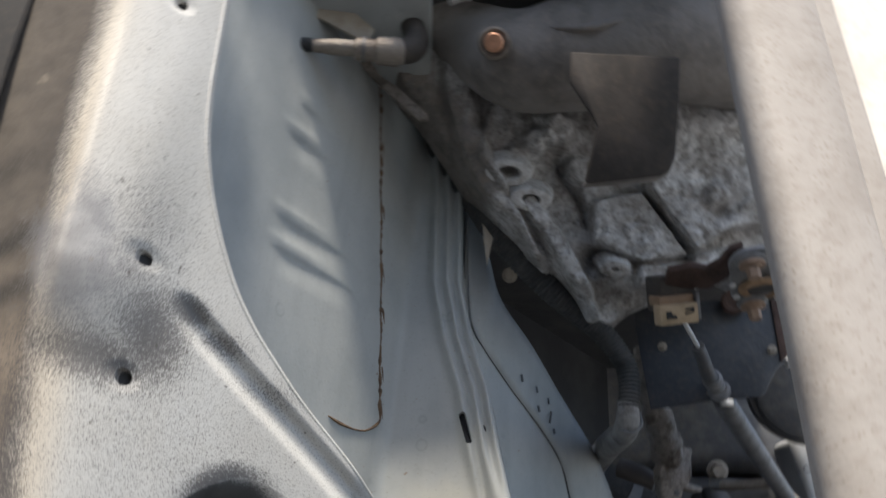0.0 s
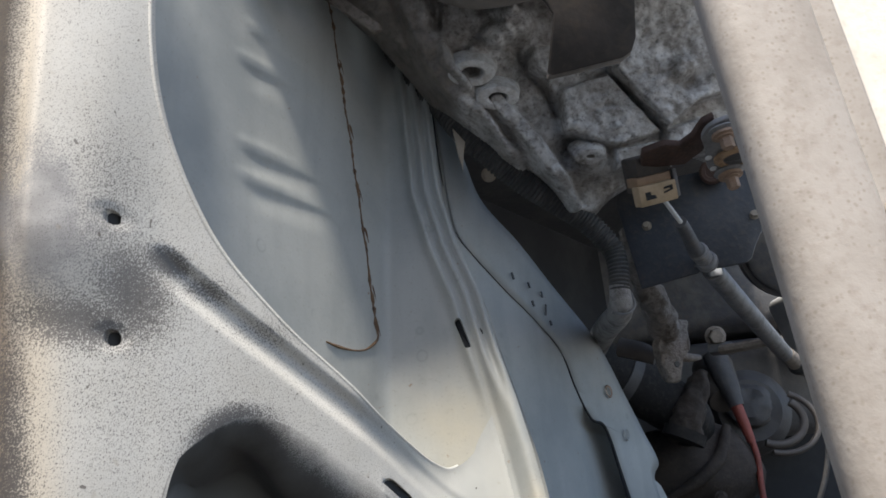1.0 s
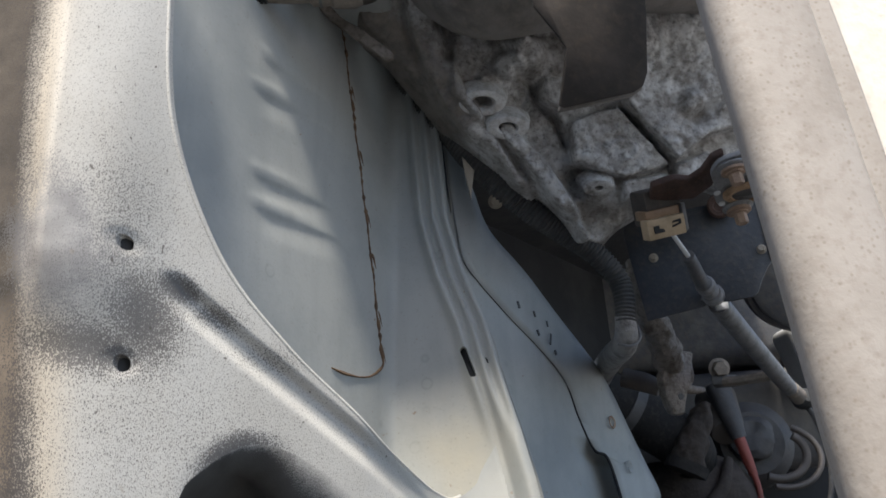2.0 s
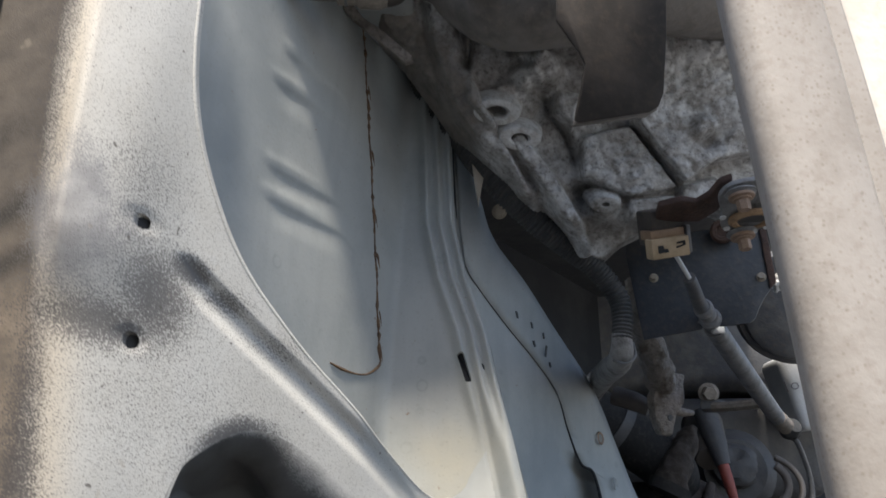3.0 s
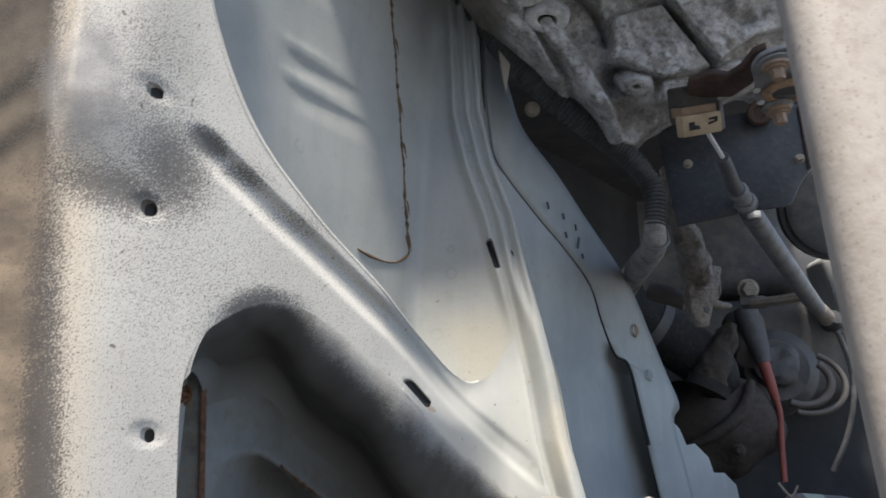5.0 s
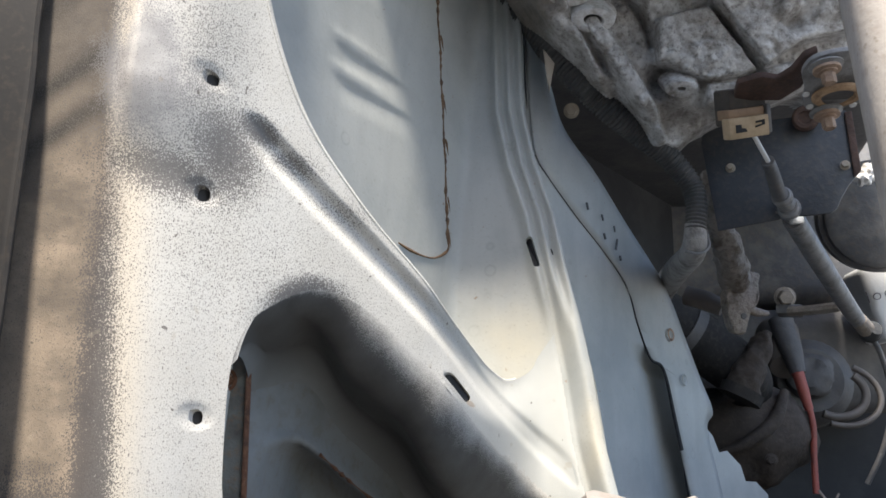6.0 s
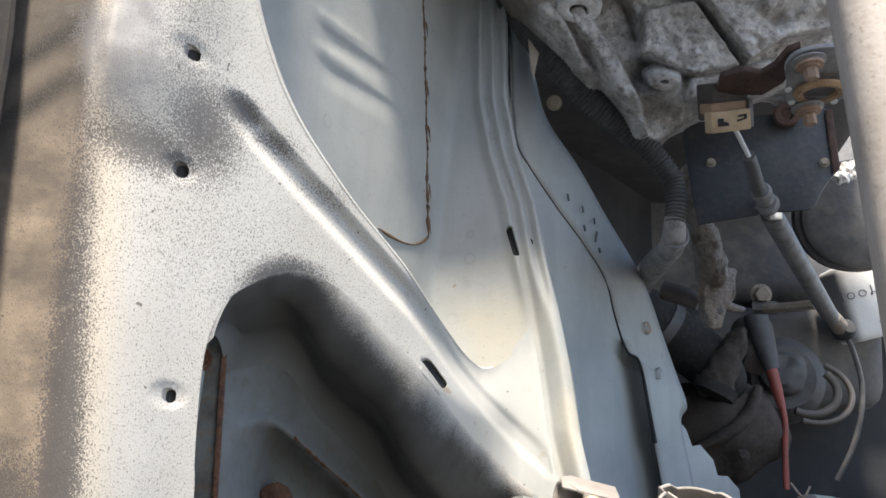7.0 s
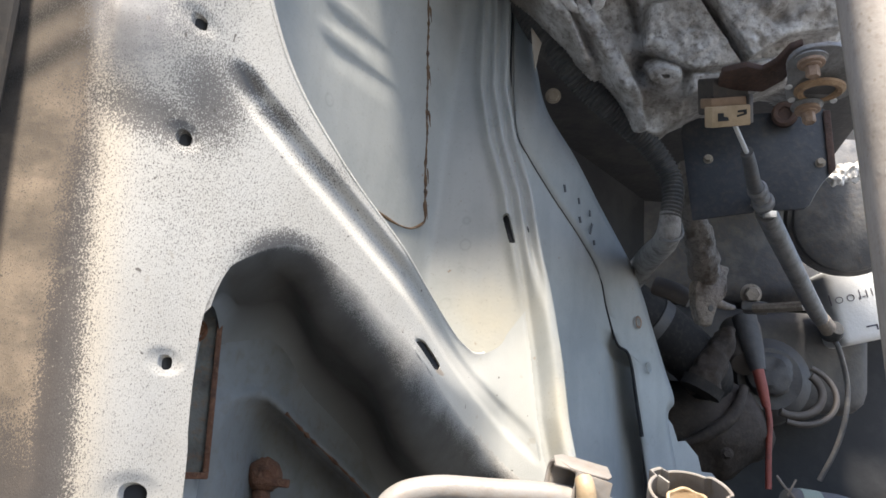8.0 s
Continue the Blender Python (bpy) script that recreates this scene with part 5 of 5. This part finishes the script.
# ---------------------------------------------------------------- wiring loom
loom = thing("wiring_loom", "black corrugated wiring conduit with a grey taped end", "wiring conduit", at=(0.12, 0.71, 1.12))
part("conduit", tube([(-0.020, 0.705, 1.300), (0.008, 0.695, 1.250), (0.0270, 0.690, 1.220), (0.0389, 0.690, 1.199), (0.0542, 0.690, 1.179), (0.0692, 0.693, 1.1625), (0.0827, 0.700, 1.1519), (0.0975, 0.706, 1.1400), (0.1145, 0.715, 1.1305), (0.1296, 0.722, 1.1215), (0.1467, 0.730, 1.1114), (0.1671, 0.740, 1.0891), (0.1712, 0.741, 1.070), (0.1695, 0.742, 1.046)], [0.0125] * 7 + [0.0120, 0.0112, 0.0106, 0.0102, 0.0098, 0.0092, 0.0088], 22, 9, 0.0007, 0.0037), CONDUIT, loom)
part("tape", tube([(0.1690, 0.742, 1.052), (0.1695, 0.745, 1.042), (0.1705, 0.757, 1.034), (0.1720, 0.785, 1.036), (0.1745, 0.840, 1.046), (0.1755, 0.900, 1.052), (0.1735, 0.955, 1.050)], [0.0088, 0.0100, 0.0112, 0.0116, 0.0125, 0.0130, 0.0125], 18), TAPE, loom, "grey cloth tape wrap")
part("tie", tube([(0.1815, 0.752, 1.046), (0.181, 0.746, 1.032), (0.172, 0.742, 1.024), (0.161, 0.748, 1.028)], 0.0012, 6), CABLE, loom)

# ---------------------------------------------------------------- hanging engine bracket and parts deeper in the bay
hang = thing("engine_bracket", "dirty brown cast engine bracket with a drilled foot", "bracket", at=(0.24, 0.92, 1.04))
part("arm", roughen(tube([(0.195, 0.80, 1.13), (0.205, 0.81, 1.085), (0.222, 0.84, 1.07), (0.243, 0.90, 1.055)], [0.006, 0.010, 0.014, 0.017], 12), 0.0035, 90, 1), GRIME, hang)
HB = facing((0.247, 0.915, 1.035), (0.9, 0.4, -0.15), (0.1, -0.2, 1))
foot = part("foot", roughen(slab([(-0.020, 0.03), (0.012, 0.034), (0.018, 0.0), (0.010, -0.008), (0.010, -0.034), (-0.004, -0.036), (-0.016, -0.018), (-0.022, 0.0)], 0.014, 0.003, HB), 0.002, 110, 3), GRIME, hang)
part("hole", lathe([(0, 0), (0.0035, 0), (0.003, 0.0006), (0, 0.0006)], HB @ Vector((0.002, -0.016, 0.0145)), HB.to_3x3() @ Vector((0, 0, 1)), 14), DARK, foot, "dark drilled hole")
part("spur", tube([(0.255, 0.92, 1.030), (0.272, 0.935, 1.030), (0.288, 0.95, 1.033)], [0.006, 0.005, 0.003], 10), BRACKET, hang)
part("stub", tube([(0.205, 0.96, 1.055), (0.225, 0.95, 1.045), (0.24, 0.945, 1.036)], [0.011, 0.011, 0.009], 14), PLASTIC, hang, "dark round stub")

arm = thing("support_arm", "grey steel support arm with a hexagon bolt", "bracket", at=(0.36, 1.04, 1.08))
part("bar", tube([(0.345, 1.05, 1.066), (0.362, 1.03, 1.062), (0.386, 1.0, 1.058)], 0.006, 8, 4), BRACKET, arm)
part("bolt", bolt_head((0.343, 1.055, 1.085), (-0.1, -0.95, -0.3), 0.0095, 0.014), BRACKET, arm, "worn hexagon bolt")
part("lug", block(0.030, 0.012, 0.03, facing((0.350, 1.062, 1.070), (1, -0.4, -0.1), (0, -0.1, 1)), 0.003), STEEL_DARK, arm)

bottle = thing("fluid_bottle", "white plastic fluid bottle with black handwriting", "bottle", at=(0.56, 1.27, 1.15))
BT = facing((0.592, 1.255, 1.150), (0.95, -0.1, 0.27), (-0.25, -0.15, 0.95))
jug = part("body", block(0.15, 0.115, 0.09, BT @ Matrix.Translation((0.015, 0.008, -0.045)), 0.012, 3), WHITE, bottle)
for a, b, w, h in ((-0.062, 0.002, 0.0012, 0.016), (-0.020, -0.004, 0.0012, 0.004), (-0.018, 0.002, 0.0012, 0.014), (-0.013, -0.002, 0.006, 0.0012), (-0.008, 0.001, 0.0012, 0.012), (0.000, 0.002, 0.0012, 0.012), (-0.014, -0.046, 0.016, 0.0022), (-0.007, -0.049, 0.0022, 0.008)):
    part("ink_stroke", slab([(a - w / 2, b - h / 2), (a + w / 2, b - h / 2), (a + w / 2, b + h / 2), (a - w / 2, b + h / 2)], 0.0006, 0, BT @ Matrix.Translation((0.0, 0.018, 0.0003))), INK, jug, smooth=False)
for a in (-0.049, -0.032):
    loop = [BT @ Vector((a + 0.0052 * math.cos(q), 0.018 + 0.0045 * math.sin(q), 0.0006)) for q in np.linspace(0, 2 * math.pi, 14)]
    part("ink_loop", tube(loop, 0.0006, 6, 2), INK, jug)

wire = thing("red_wire", "faded red wire hanging from a sleeved terminal", "wire", at=(0.405, 1.2, 0.95))
part("sleeve", tube([(0.398, 1.20, 1.025), (0.403, 1.20, 1.000), (0.408, 1.20, 0.975)], [0.008, 0.0075, 0.0055], 12), RED, wire, "red insulating sleeve")
part("lead", tube([(0.407, 1.20, 0.985), (0.411, 1.20, 0.955), (0.408, 1.20, 0.915), (0.406, 1.20, 0.868)], 0.0042, 10), RED, wire)

alt = thing("alternator", "dark grimy alternator with a round pulley guard", "alternator", at=(0.44, 1.3, 1.0))
part("body", lathe([(0, 0.02), (0.045, 0.02), (0.062, 0.0), (0.066, -0.04), (0.064, -0.11), (0.03, -0.13), (0, -0.13)], (0.445, 1.30, 1.035), (-0.15, -0.95, -0.1), 32), DARK, alt)
part("nose", lathe([(0, 0.02), (0.020, 0.018), (0.027, 0.0), (0.030, -0.06)], (0.392, 1.235, 1.052), (-0.1, -0.6, -0.75), 24), PLASTIC, alt)
part("neck", tube([(0.388, 1.22, 1.105), (0.395, 1.21, 1.06), (0.400, 1.205, 1.025)], [0.017, 0.015, 0.010], 16), DARK, alt)
ring_pts = [(0.462 + 0.055 * math.cos(a), 1.235 + 0.01 * math.sin(a), 1.005 + 0.045 * math.sin(a)) for a in np.linspace(radians(-110), radians(62), 14)]
part("guard_ring", tube(ring_pts, 0.0042, 10, 3), PLASTIC, alt, "thin worn ring")
part("inner_ring", tube([(0.462 + 0.04 * math.cos(a), 1.245, 1.008 + 0.033 * math.sin(a)) for a in np.linspace(radians(-120), radians(50), 12)], 0.006, 10, 3), PLASTIC, alt)
part("fan_cover", roughen(lathe([(0, 0.0), (0.022, 0.002), (0.032, -0.006), (0.034, -0.02)], (0.437, 1.262, 1.040), (-0.2, -0.9, 0.1), 18), 0.004, 60, 1), DARK, alt, "lumpy grimy cover")

hose = thing("coolant_hose", "thick dull black rubber coolant hose", "hose", at=(0.27, 1.12, 1.0))
part("run", tube([(0.06, 1.08, 1.15), (0.15, 1.11, 1.105), (0.22, 1.14, 1.074), (0.27, 1.155, 1.046), (0.315, 1.17, 1.014), (0.335, 1.22, 0.995)], [0.034, 0.036, 0.037, 0.037, 0.035, 0.033], 24), HOSE, hose)
part("hose_clamp", tube([(0.236, 1.145, 1.066), (0.248, 1.149, 1.059)], 0.0385, 24, 2), DARK, hose, "dull dark hose clamp")
joint = thing("rubber_joint", "dusty grey-black rubber joint beside the hose", "hose joint", at=(0.315, 1.13, 1.0))
part("cone", roughen(tube([(0.336, 1.120, 1.058), (0.326, 1.122, 1.035), (0.314, 1.125, 1.008), (0.302, 1.130, 0.980)], [0.008, 0.015, 0.020, 0.023], 22, 6), 0.004, 55, 1), BROWN_DARK, joint)
part("collar", tube([(0.305, 1.129, 0.986), (0.299, 1.131, 0.974)], 0.0275, 22, 2), HOSE, joint)
pump = thing("engine_housing", "rounded oily brown engine housing low in the bay", "engine part", at=(0.335, 1.22, 0.95))
lump = bmesh.new()
bmesh.ops.create_uvsphere(lump, u_segments=40, v_segments=24, radius=0.078, matrix=Matrix.Translation((0.335, 1.235, 0.948)) @ Matrix.Diagonal((1.12, 0.8, 0.92, 1)))
for vert in lump.verts:
    vert.co += vert.normal * (0.010 * noise.noise(vert.co * 24) + 0.004 * noise.noise(vert.co * 70))
part("shell", lump, BROWN_DARK, pump)
part("web", tube([(0.270, 1.19, 0.905), (0.315, 1.165, 0.925), (0.352, 1.165, 0.955), (0.372, 1.180, 0.995)], [0.004, 0.008, 0.009, 0.006], 12), BROWN_DARK, pump, "curved cast web")
for a, b in ((0.300, 0.985), (0.345, 0.905)):
    part("bolt", bolt_head((a, 1.172, b), (-0.15, -0.95, -0.1), 0.006, 0.007), BROWN_DARK, pump)

block_thing = thing("engine_block", "dark oily engine block behind the gearbox", "engine", at=(0.4, 1.2, 1.2))
part("crankcase", block(0.62, 0.30, 0.16, facing((0.46, 1.45, 1.34), (1, -0.05, 0), (0, -0.1, 1)), 0.03, 3), STEEL_DARK, block_thing)
part("sump", block(0.42, 0.16, 0.16, facing((0.43, 1.45, 1.10), (1, -0.05, 0), (0, -0.2, 1)), 0.04, 3), DARK, block_thing)
part("round_cover", lathe([(0, 0.02), (0.062, 0.018), (0.070, 0.012), (0.072, 0.0), (0.078, -0.002), (0.080, -0.05)], (0.512, 1.15, 1.235), (-0.25, -0.85, -0.35), 40), STEEL_DARK, block_thing, "broad dull round cover")
part("crust", roughen(tube([(0.338, 0.80, 1.122), (0.352, 0.805, 1.132), (0.368, 0.81, 1.140), (0.382, 0.82, 1.142)], [0.004, 0.008, 0.009, 0.005], 12), 0.006, 120, 1), BOSS, block_thing, "pale crusty corrosion")

# dark liner bolts behind the fender flange
stud = thing("liner_bolt", "pale dusty bolt in the dark wheel liner", "bolt", at=(0.08, 0.965, 1.288))
part("head", bolt_head((0.080, 0.962, 1.288), (-0.1, -0.9, -0.4), 0.007, 0.008), IVORY, stud)
liner = sheet("wall_liner", [(-0.10, 1.02, 0.62), (0.27, 1.38, 0.62), (0.27, 1.38, 1.36), (-0.10, 0.95, 1.36)], 0.01, NEAR_BLACK, "black wheel arch liner behind the flange", "liner")
tab = thing("trim_tab", "small beige torn trim tab", "trim tab", at=(0.036, 0.650, 1.16))
part("tab", slab([(0.0, 0.0), (0.0102, -0.013), (0.0078, -0.026), (0.0055, -0.042), (0.002, -0.020)], 0.002, 0.0004, facing((0.0326, 0.672, 1.184), (1, 0.3, 0), (0, 0, 1))), IVORY, tab)

# ---------------------------------------------------------------- inside the lower opening
stay = thing("rusty_stay", "grey steel stay with rusty edges behind the post", "bracket", at=(-0.135, 0.49, 0.82))
ST = facing((-0.1440, 0.488, 0.820), (0.97, 0.25, 0.1), (-0.12, -0.1, 1))
part("strip", slab([(-0.020, -0.045), (0.008, -0.045), (0.010, 0.045), (-0.018, 0.045)], 0.002, 0.0005, ST), STAY, stay)
part("edge", slab([(0.0075, -0.046), (0.0105, -0.046), (0.0125, 0.038), (0.0095, 0.038)], 0.006, 0.0008, ST), RUST, stay, "rusty folded edge")
part("foot", slab([(-0.020, -0.0475), (0.0105, -0.0475), (0.0105, -0.044), (-0.020, -0.044)], 0.007, 0.0008, ST), RUST, stay, "rusty lower edge")
part("upper_tab", roughen(slab([(-0.022, 0.046), (0.004, 0.046), (0.007, 0.058), (0.002, 0.066), (0.008, 0.078), (0.004, 0.086), (-0.022, 0.084)], 0.003, 0.0006, ST), 0.0012, 160, 2), BROWN, stay, "crusted brown upper tab")
part("bolt", bolt_head(ST @ Vector((-0.002, 0.030, 0.002)), ST.to_3x3() @ Vector((0, 0, 1)), 0.005, 0.005), RUST, stay, "brown rusted bolt")

rbolt = thing("rusty_bolt", "rusted bolt and clip nut in the lower pocket", "bolt", at=(-0.118, 0.58, 0.782))
part("head", roughen(lathe([(0, 0.0085), (0.004, 0.0105), (0.008, 0.0085), (0.0105, 0.004), (0.0105, 0.0), (0.009, -0.012)], (-0.118, 0.574, 0.784), (0.25, -0.95, -0.1), 20), 0.0014, 220, 1), RUST, rbolt, "flaking rusted head")
part("clip", block(0.020, 0.005, 0.006, facing((-0.111, 0.568, 0.780), (1, 0.2, 0), (0, 0, 1)), 0.001), RUST, rbolt)
part("shank", lathe([(0.0055, -0.02), (0.0055, 0.012), (0.004, 0.014), (0, 0.014)], (-0.117, 0.570, 0.770), (0.2, -0.6, -0.4), 14), RUST, rbolt)

# ---------------------------------------------------------------- headlamp back in the foreground
lamp = thing("headlamp_housing", "ivory headlamp housing edge with a spring clip", "headlamp", at=(0.03, 0.42, 0.70))
part("rim", tube([(-0.034, 0.40, 0.742), (-0.027, 0.40, 0.764), (-0.012, 0.402, 0.7715), (0.012, 0.406, 0.773), (0.045, 0.411, 0.7735), (0.070, 0.414, 0.768), (0.085, 0.416, 0.755)], 0.0062, 18), RIM_METAL, lamp)
part("shell", lathe([(0.050, 0.012), (0.056, 0.004), (0.056, -0.05), (0.03, -0.09)], (0.026, 0.415, 0.716), (0.0, -0.2, 1), 36), IVORY, lamp, "ivory plastic shell")
CL = facing((0.053, 0.411, 0.781), (0.97, 0.1, -0.16), (0.1, -0.2, 0.97))
clip = part("clip_top", slab([(-0.0145, -0.004), (0.0085, -0.004), (0.0105, -0.001), (0.0100, 0.009), (-0.010, 0.010), (-0.0145, 0.006)], 0.0012, 0.0004, CL @ pose(0, 0.005, 0.002, -72, 0, 0)), RIM_METAL, lamp, "bent steel spring clip")
part("clip_front", slab([(-0.0045, 0.0045), (0.0105, 0.0035), (0.0105, -0.009), (0.0085, -0.0105), (0.0075, -0.006), (0.0050, -0.0055), (0.0045, -0.002), (-0.0005, -0.001), (-0.0015, -0.010), (-0.0045, -0.010)], 0.0012, 0.0004, CL @ Matrix.Translation((0, 0, 0.006))), RIM_METAL, clip)
part("clip_back", slab([(-0.0145, 0.005), (0.0100, 0.004), (0.0100, -0.010), (-0.0145, -0.010)], 0.0012, 0.0004, CL @ Matrix.Translation((0, 0, -0.007))), RIM_METAL, clip)
part("clip_side", tube([CL @ Vector(q) for q in ((-0.0140, -0.008, -0.006), (-0.0145, 0.003, -0.006), (-0.0130, 0.006, -0.002), (-0.0080, 0.005, 0.005), (-0.0045, 0.003, 0.0065), (-0.0042, -0.009, 0.0065))], 0.0011, 8), RIM_METAL, clip)
part("clip_tongue", tube([(0.0515, 0.402, 0.782), (0.0525, 0.400, 0.777), (0.054, 0.402, 0.766)], [0.0036, 0.0042, 0.0045], 12), TAN, clip, "tan plastic tongue")

cup = thing("bulb_socket", "ivory plastic bulb socket cup with notched rim", "socket", at=(0.102, 0.425, 0.77))
SK = Matrix.Translation((0.102, 0.428, 0.783)) @ Matrix(((1, 0, -0.05, 0), (0, 0.8, -0.6, 0), (0, 0.6, 0.8, 0), (0, 0, 0, 1)))
ring_xy = []
for a in range(0, 360, 4):
    r = 0.0178 + 0.0040 * (114 <= a <= 134) + 0.0026 * float(step((a + 6) / 8)) * float(step((52 - a) / 6))
    ring_xy.append((r * math.cos(radians(a)), r * math.sin(radians(a))))
wall = []
for inset, depth in ((0.0, -0.03), (0.0, -0.0004), (0.0005, 0.0), (0.0012, 0.0), (0.0016, -0.0005), (0.0016, -0.028)):
    wall += [SK @ Vector((x * (1 - inset / 0.018), y * (1 - inset / 0.018), depth)) for x, y in ring_xy]
n = len(ring_xy)
socket_cup = mesh_object("cup", wall, [(k * n + i, k * n + (i + 1) % n, (k + 1) * n + (i + 1) % n, (k + 1) * n + i) for k in range(5) for i in range(n)], RIM_METAL, cup, smooth=False)
part("rib", block(0.0012, 0.007, 0.024, SK @ pose(-0.0085, 0.0125, -0.014, 0, 0, 34), 0.0003), RIM_METAL, socket_cup)
part("core", lathe([(0.009, -0.03), (0.0095, -0.015), (0.008, -0.0045), (0.005, -0.0125), (0.0045, -0.014), (0, -0.014)], (0.102, 0.428, 0.783), (-0.05, -0.60, 0.8), 24), TAN, cup, "tan inner socket")
part("core_ring", tube([SK @ Vector((0.0086 * math.cos(q), 0.0086 * math.sin(q), -0.0046 + 0.0006 * math.sin(5 * q))) for q in np.linspace(0, 2 * math.pi, 26)], 0.0009, 8, 2), TAN, cup)

coupling = thing("hose_coupling", "dark hose coupling with a faded green band and wire tie", "coupling", at=(0.236, 0.61, 0.795))
sleeve = part("sleeve", lathe([(0, 0.0), (0.0073, 0.0), (0.0088, 0.002), (0.0099, 0.006), (0.0099, 0.036), (0.0088, 0.044), (0.0062, 0.057), (0, 0.058)], (0.2126, 0.618, 0.7998), (1, 0.1, -0.05), 22), STEEL_DARK, coupling)
part("band", lathe([(0.0098, 0.0094), (0.0102, 0.0096), (0.0102, 0.0229), (0.0098, 0.0231)], (0.2126, 0.618, 0.7998), (1, 0.1, -0.05), 22), GREEN, sleeve, "faded grey-green band")
part("tie", tube([(0.2074, 0.613, 0.8154), (0.2105, 0.610, 0.8092), (0.2147, 0.6085, 0.8040), (0.2178, 0.6075, 0.7988)], 0.0008, 8), BRACKET, coupling)
part("tie_end", tube([(0.2178, 0.608, 0.8133), (0.2147, 0.6075, 0.8081), (0.2121, 0.6085, 0.8029)], 0.0007, 8), BRACKET, coupling)

# ---------------------------------------------------------------- black splash shield beside the post
shield = thing("splash_shield", "black plastic splash shield beside the post", "splash shield", at=(-0.26, 0.40, 1.0))
SH = facing((-0.226, 0.368, 1.0), (1, 0.06, 0), (0, 0.0, 1))
edge = [(0.0170, -0.20), (0.0150, -0.154), (0.0110, -0.107), (0.0050, -0.035), (0.0, 0.005), (-0.006, 0.10), (-0.012, 0.40)]
part("panel", slab([(-0.7, -0.30)] + edge + [(-0.7, 0.40)], 0.003, 0.001, SH), SHIELD, shield)
part("edge_bead", tube([SH @ Vector((a, b, 0.001)) for a, b in edge], 0.002, 8), SHIELD, shield)
part("clip", lathe([(0, 0.003), (0.005, 0.0028), (0.007, 0.0), (0.007, -0.002)], SH @ Vector((-0.016, -0.035, 0.002)), (0, -1, -0.1), 18), SHIELD, shield, "round push clip")
